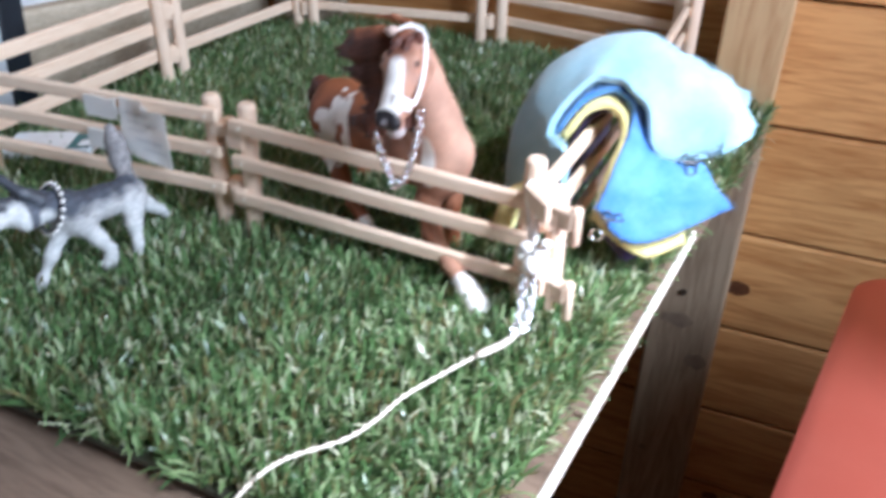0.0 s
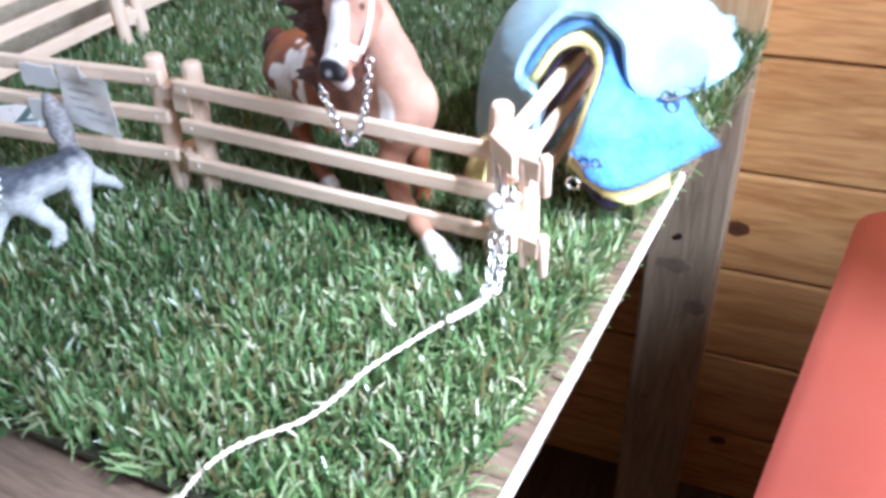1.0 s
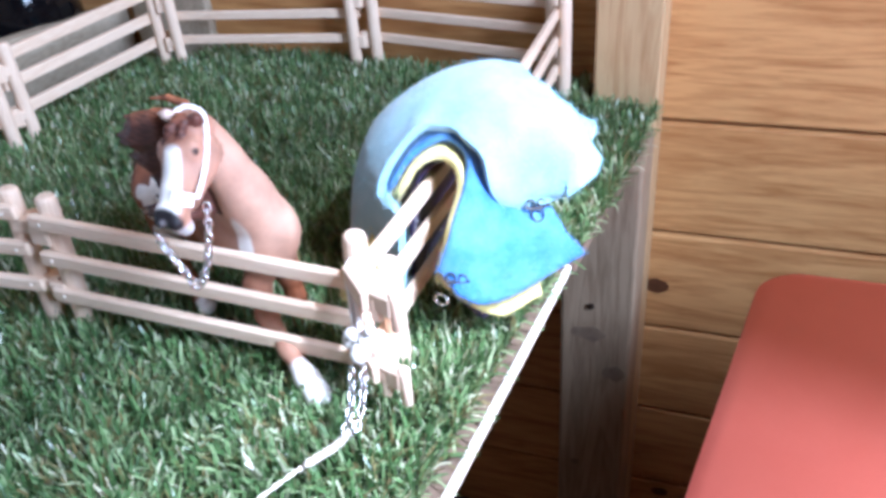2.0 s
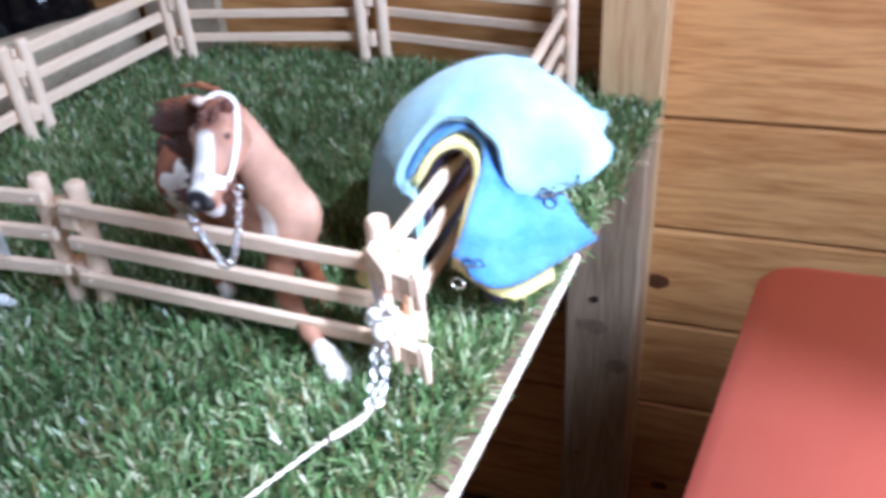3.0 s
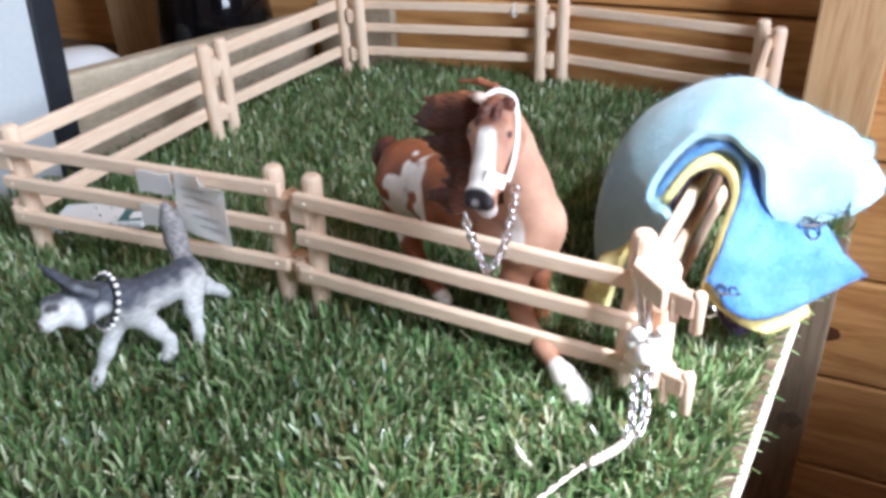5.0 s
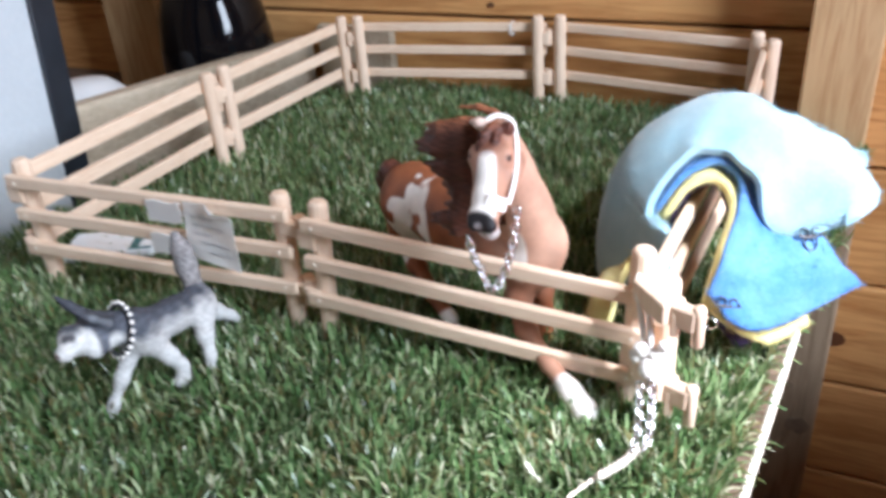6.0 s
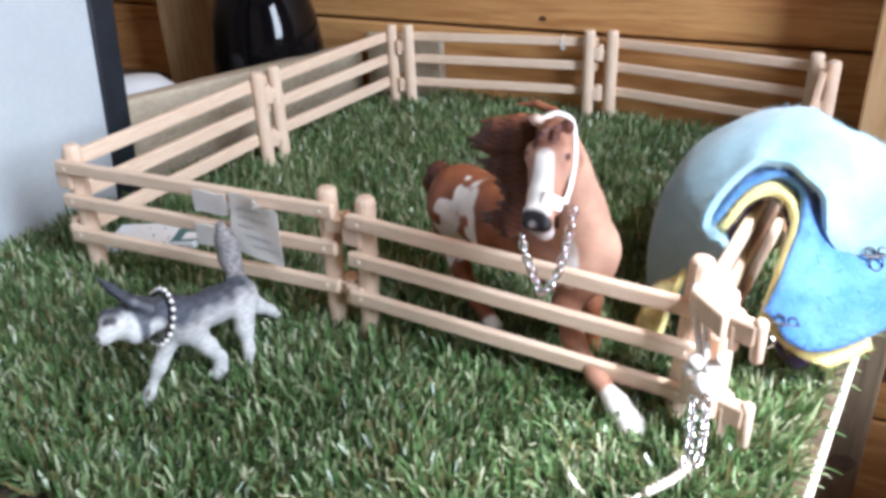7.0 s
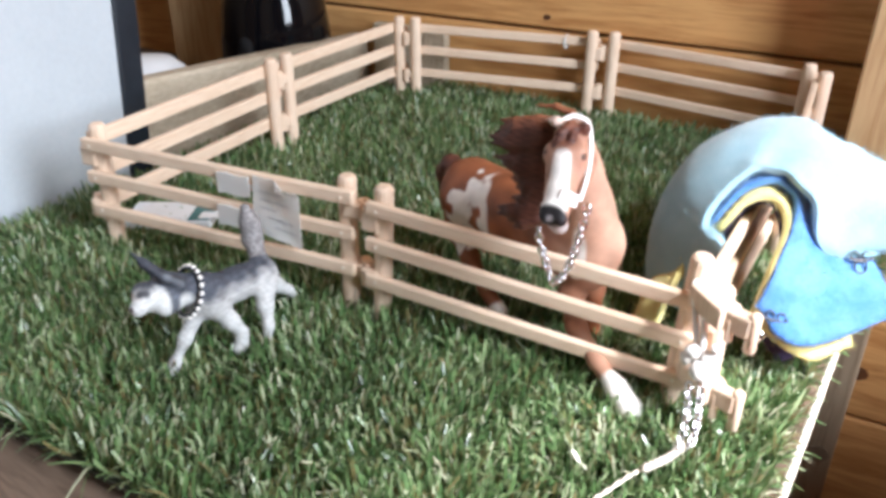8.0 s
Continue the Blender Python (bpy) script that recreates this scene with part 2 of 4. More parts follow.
# ---------------------------------------------------------------- building helpers
def link_mesh(name, bm, material, smooth=False):
    me = bpy.data.meshes.new(name)
    bmesh.ops.recalc_face_normals(bm, faces=bm.faces)
    bm.to_mesh(me)
    bm.free()
    if smooth:
        for p in me.polygons:
            p.use_smooth = True
    if material:
        me.materials.append(material)
    return new(name, me)


def part(name, bm, material, parent, label="", smooth=False):
    ob = link_mesh(name, bm, material, smooth)
    ob.parent = parent
    return tagged(ob, label)


def thing(name, label, category, m=None, group=""):
    ob = new(name)
    ob.empty_display_size = 0.02
    if m is not None:
        ob.matrix_basis = m
    return tagged(ob, label, category, group)


def box(x0, x1, y0, y1, z0, z1, bevel=0.0, segments=1, bm=None):
    own = bmesh.new()
    bmesh.ops.create_cube(own, size=1.0)
    for v in own.verts:
        v.co = Vector((x0 + (v.co.x + 0.5) * (x1 - x0), y0 + (v.co.y + 0.5) * (y1 - y0), z0 + (v.co.z + 0.5) * (z1 - z0)))
    if bevel:
        bmesh.ops.bevel(own, geom=own.edges[:], offset=bevel, segments=segments, affect="EDGES", profile=0.5)
    return own if bm is None else merge(bm, own)


def merge(bm, other):
    """Adds other to bm, and frees it."""
    me = bpy.data.meshes.new("tmp")
    other.to_mesh(me)
    other.free()
    bm.from_mesh(me)
    bpy.data.meshes.remove(me)
    return bm


def lathe(profile, sides=24, bm=None, centre=(0, 0)):
    """A turned body from (radius, z) pairs."""
    bm = bm or bmesh.new()
    rings = []
    for r, z in profile:
        rings.append([bm.verts.new((centre[0] + r * math.cos(2 * math.pi * i / sides), centre[1] + r * math.sin(2 * math.pi * i / sides), z)) for i in range(sides)])
    for a, b in zip(rings, rings[1:]):
        for i in range(sides):
            bm.faces.new((a[i], a[(i + 1) % sides], b[(i + 1) % sides], b[i]))
    bm.faces.new(rings[0][::-1])
    bm.faces.new(rings[-1])
    return bm


def tube(points, radius, sides=8, bm=None, closed=False):
    """A round bar along points; radius may be one number or one for each point."""
    bm = bm or bmesh.new()
    pts = [Vector(p) for p in points]
    n = len(pts)
    rad = radius if isinstance(radius, (list, tuple)) else [radius] * n
    rings = []
    up = Vector((0.13, 0.21, 0.97))
    for i, p in enumerate(pts):
        a = pts[(i - 1) % n] if (closed or i) else p
        b = pts[(i + 1) % n] if (closed or i < n - 1) else p
        d = (b - a).normalized()
        side = d.cross(up)
        if side.length < 1e-4:
            side = d.cross(Vector((1, 0, 0)))
        side.normalize()
        top = side.cross(d)
        rings.append([bm.verts.new(p + rad[i] * (side * math.cos(2 * math.pi * k / sides) + top * math.sin(2 * math.pi * k / sides))) for k in range(sides)])
    pairs = list(zip(rings, rings[1:])) + ([(rings[-1], rings[0])] if closed else [])
    for a, b in pairs:
        for k in range(sides):
            bm.faces.new((a[k], a[(k + 1) % sides], b[(k + 1) % sides], b[k]))
    if not closed:
        bm.faces.new(rings[0][::-1])
        bm.faces.new(rings[-1])
    return bm


def smooth_line(points, per=8):
    """A Catmull-Rom line through points."""
    p = [Vector(q) for q in points]
    p = [2 * p[0] - p[1]] + p + [2 * p[-1] - p[-2]]
    out = []
    for i in range(1, len(p) - 2):
        for k in range(per):
            t = k / per
            out.append(0.5 * (2 * p[i] + (p[i + 1] - p[i - 1]) * t + (2 * p[i - 1] - 5 * p[i] + 4 * p[i + 1] - p[i + 2]) * t * t
                              + (3 * p[i] - p[i - 1] - 3 * p[i + 1] + p[i + 2]) * t ** 3))
    return out + [p[-2]]


def body_mesh(name, bars, groups_k, step, paint, material):
    """One closed skin round bars (a, b, ra, rb, group), which melt into one another; paint(points, group) gives the colours."""
    A = np.array([b[0] for b in bars], float)
    B = np.array([b[1] for b in bars], float)
    RA = np.array([b[2] for b in bars])
    RB = np.array([b[3] for b in bars])
    G = np.array([b[4] for b in bars])
    big = max(RA.max(), RB.max()) + 3 * step
    lo = np.minimum(A, B).min(0) - big
    hi = np.maximum(A, B).max(0) + big
    dims = np.ceil((hi - lo) / step).astype(int) + 1
    grid = np.stack(np.meshgrid(*[lo[i] + step * np.arange(dims[i]) for i in range(3)], indexing="ij"), -1)

    def pull(p, a, b, ra, rb):
        ab = b - a
        t = np.clip(((p - a) @ ab) / max(ab @ ab, 1e-12), 0, 1)
        return np.linalg.norm(p - a - t[..., None] * ab, axis=-1) - (ra + (rb - ra) * t)

    f = np.full(tuple(dims), 1.0)
    for a, b, ra, rb, g in zip(A, B, RA, RB, G):
        k = groups_k[g]
        m = max(ra, rb) + k + 3 * step
        i0 = np.maximum(((np.minimum(a, b) - m - lo) / step).astype(int), 0)
        i1 = np.minimum(((np.maximum(a, b) + m - lo) / step).astype(int) + 2, dims)
        part_of = tuple(slice(u, v) for u, v in zip(i0, i1))
        d = pull(grid[part_of], a, b, ra, rb)
        old = f[part_of]
        h = np.clip(0.5 + 0.5 * (old - d) / k, 0, 1)
        f[part_of] = old * (1 - h) + d * h - k * h * (1 - h)
    inside = f < 0
    cell = np.zeros(np.array(dims) - 1, int)
    corners = [(i, j, k) for i in (0, 1) for j in (0, 1) for k in (0, 1)]
    sl = lambda c: tuple(slice(c[i], dims[i] - 1 + c[i]) for i in range(3))
    count = sum(inside[sl(c)].astype(int) for c in corners)
    active = (count > 0) & (count < 8)
    idx = np.full(active.shape, -1)
    idx[active] = np.arange(active.sum())
    total_p = np.zeros((active.sum(), 3))
    total_n = np.zeros(active.sum())
    base = np.argwhere(active)
    for c0 in corners:
        for ax in range(3):
            if c0[ax]:
                continue
            c1 = list(c0)
            c1[ax] = 1
            f0 = f[sl(c0)][active]
            f1 = f[sl(tuple(c1))][active]
            cross = (f0 < 0) != (f1 < 0)
            t = np.where(cross, f0 / np.where(cross, f0 - f1, 1), 0)
            p = base + np.array(c0, float)
            p[:, ax] += t
            total_p += p * cross[:, None]
            total_n += cross
    verts = lo + step * total_p / total_n[:, None]
    quads = []
    for ax in range(3):
        u, v = [(1, 2), (2, 0), (0, 1)][ax]
        s0 = [slice(None)] * 3
        s1 = [slice(None)] * 3
        s0[ax], s1[ax] = slice(0, -1), slice(1, None)
        change = inside[tuple(s0)] != inside[tuple(s1)]
        e = np.argwhere(change)
        e = e[(e[:, u] > 0) & (e[:, v] > 0) & (e[:, u] < dims[u] - 1) & (e[:, v] < dims[v] - 1)]
        flip = inside[tuple(s0)][tuple(e.T)]
        du, dv = np.eye(3, dtype=int)[u], np.eye(3, dtype=int)[v]
        q = np.stack([idx[tuple((e - du - dv).T)], idx[tuple((e - dv).T)], idx[tuple(e.T)], idx[tuple((e - du).T)]], 1)
        q[~flip] = q[~flip][:, ::-1]
        quads.append(q)
    faces = np.concatenate(quads)
    me = bpy.data.meshes.new(name)
    me.from_pydata(verts.tolist(), [], faces.tolist())
    best = np.full(len(verts), 1.0)
    who = np.zeros(len(verts), int)
    for a, b, ra, rb, g in zip(A, B, RA, RB, G):
        d = pull(verts, a, b, ra, rb)
        who = np.where(d < best, g, who)
        best = np.minimum(d, best)
    colour = paint(verts, who)
    layer = me.color_attributes.new("paint", "FLOAT_COLOR", "POINT")
    layer.data.foreach_set("color", np.concatenate([np.clip(colour, 0, 1), np.ones((len(verts), 1))], 1).ravel())
    me.polygons.foreach_set("use_smooth", [True] * len(me.polygons))
    me.materials.append(material)
    return new(name, me)


def speckle(p, scale, seed=0.0):
    """A cheap smooth noise between 0 and 1 at points."""
    q = p * scale + seed
    s = np.sin(q[:, 0] * 1.7 + 1.3 * np.sin(q[:, 1] * 1.1 + q[:, 2])) + np.sin(q[:, 1] * 2.1 + 1.7 * np.sin(q[:, 2] * 1.3 + q[:, 0])) + np.sin(q[:, 2] * 1.9 + 1.1 * np.sin(q[:, 0] * 1.6 - q[:, 1]))
    return np.clip(s / 6 + 0.5, 0, 1)


def soft(edge, width, d):
    return np.clip((edge - d) / width + 0.5, 0, 1)[:, None]


GRASS_Z = -0.010      # backing of the grass mat; its tips reach to about 0
TOP_Z = -0.012        # worktop

# ---------------------------------------------------------------- cabin
WALL_Y, FLOOR_Z, CEIL_Z = 0.308, -0.465, 1.50
LEFT_X, RIGHT_X, FRONT_Y = -0.90, 0.85, -1.10


def room(name, bm, material, label="", category="wall"):
    return tagged(link_mesh(name, bm, material), label, category, kind="structure")


room("floor", box(LEFT_X - 0.06, RIGHT_X + 0.06, FRONT_Y - 0.06, WALL_Y + 0.06, FLOOR_Z - 0.04, FLOOR_Z), M_FLOOR, "dark wooden floor of the cabin", "floor")
room("ceiling", box(LEFT_X - 0.06, RIGHT_X + 0.06, FRONT_Y - 0.06, WALL_Y + 0.06, CEIL_Z, CEIL_Z + 0.04), M_CEIL, "boarded wooden ceiling of the cabin", "ceiling")
room("wall_west", box(LEFT_X - 0.05, LEFT_X, FRONT_Y, WALL_Y, FLOOR_Z, CEIL_Z), M_DARKWALL, "timber side wall of the cabin")
room("wall_south", box(LEFT_X, RIGHT_X, FRONT_Y - 0.05, FRONT_Y, FLOOR_Z, CEIL_Z), M_DARKWALL, "timber front wall of the cabin")
W_Y0, W_Y1, W_Z0, W_Z1 = -0.50, -0.06, 0.20, 1.13
east = box(RIGHT_X, RIGHT_X + 0.05, FRONT_Y, W_Y0, FLOOR_Z, CEIL_Z)
box(RIGHT_X, RIGHT_X + 0.05, W_Y1, WALL_Y, FLOOR_Z, CEIL_Z, bm=east)
box(RIGHT_X, RIGHT_X + 0.05, W_Y0, W_Y1, FLOOR_Z, W_Z0, bm=east)
box(RIGHT_X, RIGHT_X + 0.05, W_Y0, W_Y1, W_Z1, CEIL_Z, bm=east)
room("wall_east", east, M_DARKWALL, "timber side wall of the cabin with a window opening")

# back wall: a backing, and planks with open joints in front of it
wall_north = room("wall_north", box(LEFT_X, RIGHT_X, WALL_Y + 0.010, WALL_Y + 0.06, FLOOR_Z, CEIL_Z), M_KNOT, "orange-brown pine plank wall with dark joints and knots")
PITCH, FIRST = 0.0868, 0.0520
low = FIRST - PITCH * 6
for i in range(26):
    z0 = low + i * PITCH
    z0, z1 = max(z0, FLOOR_Z), min(z0 + PITCH - 0.0022, CEIL_Z)
    if z1 - z0 < 0.01:
        continue
    plank = part("plank", box(LEFT_X, RIGHT_X, WALL_Y, WALL_Y + 0.012, z0, z1, 0.0022, 2), M_PLANK, wall_north)
for kx, kz, kr in ((0.209, -0.170, 0.0062), (-0.048, 0.0600, 0.0020), (0.228, -0.395, 0.005), (0.44, 0.02, 0.003), (-0.17, 0.112, 0.003)):
    k = bmesh.new()
    tube([(kx, WALL_Y + 0.003, kz), (kx, WALL_Y - 0.0004, kz)], kr, 14, k)
    for v in k.verts:
        v.co.x = kx + (v.co.x - kx) * 1.45
        v.co.z = kz + (v.co.z - kz) * (1 + 0.12 * math.sin(5 * v.co.x * 900))
    part("knot", k, M_KNOT, wall_north)


def upright(name, x0, x1, y0, y1, z0, z1, material, label, category):
    return tagged(link_mesh(name, box(x0, x1, y0, y1, z0, z1, 0.0015, 2), material), label, category)


upright("wall_stud", 0.164, 0.2025, 0.262, WALL_Y, FLOOR_Z, CEIL_Z, M_STUD, "pale pine stud upright against the plank wall", "stud")
upright("wall_stud", -0.386, -0.326, 0.268, WALL_Y, FLOOR_Z, CEIL_Z, M_STUD, "orange pine stud upright against the plank wall", "stud")

# ---------------------------------------------------------------- worktop
table = thing("workbench", "rough brown wooden workbench with a pale front edging", "table", TURN_ROOM)
EDGE_X = 0.1755
top = bmesh.new()
outline = [(-0.60, -0.42), (EDGE_X - 0.003, -0.42), (EDGE_X - 0.003, 0.110), (EDGE_X + 0.0005, 0.112), (EDGE_X + 0.0005, 0.272), (0.134, 0.272), (0.134, 0.3185), (-0.60, 0.2540)]
lower = [top.verts.new((x, y, TOP_Z - 0.006)) for x, y in outline]
upper = [top.verts.new((x, y, TOP_Z)) for x, y in outline]
top.faces.new(lower[::-1])
top.faces.new(upper)
for i in range(len(outline)):
    j = (i + 1) % len(outline)
    top.faces.new((lower[i], lower[j], upper[j], upper[i]))
part("tabletop", top, M_TOP, table)
strip = box(EDGE_X - 0.003, EDGE_X - 0.0002, -0.42, 0.110, TOP_Z - 0.0035, TOP_Z + 0.0006, 0.0006)
part("edging", strip, M_EDGE, table, "pale edge strip of the worktop")
UNTURN = TURN_ROOM.inverted()
post = box(0.1570, 0.2025, 0.205, 0.2600, FLOOR_Z, TOP_Z - 0.0065, 0.0022, 2)
for v in post.verts:
    v.co = UNTURN @ v.co
front_leg = part("leg", post, M_LEG, table, "grey-brown timber leg with a dark knot")
part("leg", box(-0.58, -0.54, 0.195, 0.235, FLOOR_Z, TOP_Z - 0.006, 0.0015, 2), M_LEG, table)
screw = bmesh.new()
tube([UNTURN @ Vector((0.1765, 0.2080, -0.1180)), UNTURN @ Vector((0.1765, 0.2035, -0.1180))], 0.0021, 12, screw)
for kx, kz, kr, wide in ((0.1756, -0.1404, 0.0056, 2.0), (0.1930, -0.1715, 0.0062, 1.2), (0.1690, -0.262, 0.0022, 1.3)):
    leg_knot = bmesh.new()
    tube([(0, 0.004, 0), (0, -0.0004, 0)], kr, 18, leg_knot)
    for v in leg_knot.verts:
        v.co = UNTURN @ Vector((kx + wide * v.co.x, 0.2050 + v.co.y, kz + v.co.z * (1 + 0.2 * math.sin(900 * v.co.x))))
    part("knot", leg_knot, M_LEGKNOT, front_leg)
part("screw", screw, M_SCREW, table, "dark screw head")

# ---------------------------------------------------------------- grass mat
mat_ob = thing("grass_mat", "artificial grass mat with curled green blades lying on the workbench", "grass mat", TURN_ROOM)
MX0, MX1, MY1 = -0.212, 0.1675, 0.300


def mat_front(x):
    """The mat's front edge, a little askew on the bench."""
    return -0.1325 + 0.06 * x


def mat_lift(x, y):
    """The front edge curls up off the bench."""
    return 0.0050 * np.clip((mat_front(x) + 0.024 - y) / 0.024, 0, 1) ** 1.5


backing = bmesh.new()
layers = []
for under in (0.0, 0.0018):
    grid = []
    for i in range(25):
        x = MX0 + (MX1 - MX0) * i / 24
        row = []
        for y in [mat_front(x) + d for d in (0.0, 0.004, 0.009, 0.015, 0.024)] + [0.06, 0.2705]:
            row.append(backing.verts.new((x - (0.005 if i == 24 and y < 0 else 0), y, GRASS_Z - under + float(mat_lift(x, y)))))
        grid.append(row)
    layers.append(grid)
for i in range(24):
    for j in range(6):
        for g in layers:
            backing.faces.new((g[i][j], g[i + 1][j], g[i + 1][j + 1], g[i][j + 1]))
for i in range(24):
    for j in (0, 6):
        backing.faces.new((layers[0][i][j], layers[0][i + 1][j], layers[1][i + 1][j], layers[1][i][j]))
for j in range(6):
    for i in (0, 24):
        backing.faces.new((layers[0][i][j], layers[0][i][j + 1], layers[1][i][j + 1], layers[1][i][j]))
bmesh.ops.recalc_face_normals(backing, faces=backing.faces)
box(-0.16, 0.1325, 0.2705, MY1, TOP_Z, GRASS_Z, bm=backing)
part("backing", backing, M_BACKING, mat_ob, "dark woven backing of the mat")


def blades():
    rng = np.random.default_rng(4)
    pitch = 0.0036
    gx = np.arange(MX0 + 0.001, MX1 + 0.013, pitch)
    gy = np.arange(-0.144, MY1, pitch)
    tx, ty = [a.ravel() for a in np.meshgrid(gx, gy)]
    tx = tx + rng.uniform(-0.0014, 0.0014, tx.size)
    ty = ty + rng.uniform(-0.0014, 0.0014, ty.size)
    edge_x = MX1 + 0.002 - 0.005 * ((0.06 - ty) / 0.19).clip(0, 1) + 0.0100 * ((ty - 0.07) / 0.10).clip(0, 1)
    keep = ~((ty > 0.270) & ((tx > 0.1325) | (tx < -0.16))) & (tx < edge_x) & (ty > mat_front(tx) + 0.002)
    tx, ty = tx[keep], ty[keep]
    per = 8
    n = tx.size * per
    x = np.repeat(tx, per) + rng.normal(0, 0.0008, n)
    y = np.repeat(ty, per) + rng.normal(0, 0.0008, n)
    drift = 2.6 * np.sin(47 * x + 1.9 * np.sin(39 * y + 0.6)) + 2.2 * np.sin(61 * y - 1.4 * np.sin(53 * x))
    lean_dir = drift + rng.normal(0, 1.1, n)
    tall = 0.5 + 0.5 * np.sin(85 * x + 2.0 * np.sin(73 * y)) * np.sin(91 * y + 1.0)
    length = rng.uniform(0.0080, 0.0155, n) * (0.85 + 0.30 * tall)
    lean = np.abs(rng.normal(0.16, 0.26, n)).clip(0, 1.25)
    curl = rng.normal(0.22, 0.34, n)
    width = rng.uniform(0.00038, 0.00072, n)
    # along the free edges the blades hang outwards
    front = mat_front(x)
    at_front = (y < front + 0.007) & (rng.random(n) < 0.25)
    at_side = (x > np.repeat(edge_x[keep], per) - 0.006) & (rng.random(n) < 0.35)
    lean_dir = np.where(at_front, -np.pi / 2 + rng.normal(0, 0.7, n), np.where(at_side, rng.normal(0, 0.8, n), lean_dir))
    lean = np.where(at_front | at_side, lean + 0.35, lean)
    length = np.where(at_front & (rng.random(n) < 0.12), length * 1.7, length)
    turn = lean_dir + np.pi / 2 + rng.normal(0, 0.7, n)
    dx, dy = np.cos(lean_dir), np.sin(lean_dir)
    wx, wy = np.cos(turn), np.sin(turn)
    pts = np.zeros((n, 8, 3))
    px, py, pz = x.copy(), y.copy(), GRASS_Z + mat_lift(x, y)
    a = lean.copy()
    for lvl, w in ((0, 0.8), (1, 1.0), (2, 0.95), (3, 0.45)):
        pts[:, 2 * lvl, 0], pts[:, 2 * lvl, 1], pts[:, 2 * lvl, 2] = px - wx * width * w, py - wy * width * w, pz
        pts[:, 2 * lvl + 1, 0], pts[:, 2 * lvl + 1, 1], pts[:, 2 * lvl + 1, 2] = px + wx * width * w, py + wy * width * w, pz
        s = length * (0.38, 0.34, 0.28, 0.0)[lvl]
        px, py, pz = px + dx * np.sin(a) * s, py + dy * np.sin(a) * s, np.maximum(pz + np.cos(a) * s, np.where(py < front, TOP_Z, GRASS_Z) + 0.0006)
        a = (a + curl).clip(-1.6, 1.9)
    out = bpy.data.meshes.new("grass")
    out.vertices.add(n * 8)
    out.vertices.foreach_set("co", pts.reshape(-1))
    first = np.arange(n)[:, None] * 8
    loops = np.concatenate([first + np.array([[0, 1, 3, 2]]), first + np.array([[2, 3, 5, 4]]), first + np.array([[4, 5, 7, 6]])], 1)
    out.loops.add(n * 12)
    out.loops.foreach_set("vertex_index", loops.reshape(-1))
    out.polygons.add(n * 3)
    out.polygons.foreach_set("loop_start", (np.arange(n)[:, None] * 12 + np.array([[0, 4, 8]])).reshape(-1))
    out.update(calc_edges=True)
    out.validate()
    out.materials.append(M_GRASS)
    ob = new("grass", out)
    ob.parent = mat_ob
    tagged(ob, "curled green plastic blades", kind="stuff")


blades()

# ---------------------------------------------------------------- toy fence
POST_H = 0.057
RAIL_Z = (0.0473, 0.0309, 0.0140)


def fence_panel(p0, p1, lift=0.0, tip=0.0, tops=(POST_H, POST_H), half=0.0031, label="pale wooden toy fence panel with three rails standing in the grass"):
    """A panel from post to post; its rails lie on the outer side (to the right of the way from p0 to p1)."""
    a, b = Vector((p0[0], p0[1], 0)), Vector((p1[0], p1[1], 0))
    run = (b - a).length
    ang = math.atan2(b.y - a.y, b.x - a.x)
    m = Matrix.Translation((a.x, a.y, lift)) @ Matrix.Rotation(ang, 4, "Z") @ Matrix.Rotation(tip, 4, "Y")
    fence = thing("fence_panel", label, "toy fence", m, "toy fence panels round the pen")
    for x, h in zip((0.0, run), tops):
        if h:
            bm = lathe([(0.0041, GRASS_Z - lift), (0.0041, h - 0.0026), (0.0038, h - 0.0012), (0.0030, h - 0.0003), (0.0016, h)], 14, centre=(x, 0))
            part("post", bm, M_POST, fence)
    for z in RAIL_Z:
        bm = box(-0.0055, run + 0.0055, -0.0068, -0.0032, z - 0.0031 - 0.3 * (half - 0.0031), z + 0.0031 + 1.7 * (half - 0.0031), 0.0009, 2)
        for v in bm.verts:
            v.co.z += 0.0004 * math.sin(v.co.x * 40 + z * 300)
        rail = part("rail", bm, M_RAIL, fence)
        for x in (0.0, run):
            pin = tube([(x, -0.0064, z + 0.0002), (x, -0.0072, z + 0.0002)], [0.0009, 0.0007], 8)
            part("nail", pin, M_NAIL, rail, "pale pin head")
    for x, s in ((0.0, -1), (run, 1)):
        for z in (0.0415, 0.0135):
            tall = 0.0052 if s < 0 else 0.0034
            bm = box(min(x, x + s * 0.0084), max(x, x + s * 0.0084), -0.0052, 0.0026, z - tall, z + tall * 0.8, 0.0009, 2)
            lathe([(0.0026, z - 0.0048 - 0.001 * s), (0.0026, z + 0.0048 - 0.001 * s)], 12, bm, (x + s * 0.0074, 0.0004 * s))
            part("hinge", bm, M_POST, fence, "moulded hinge lug")
    return fence


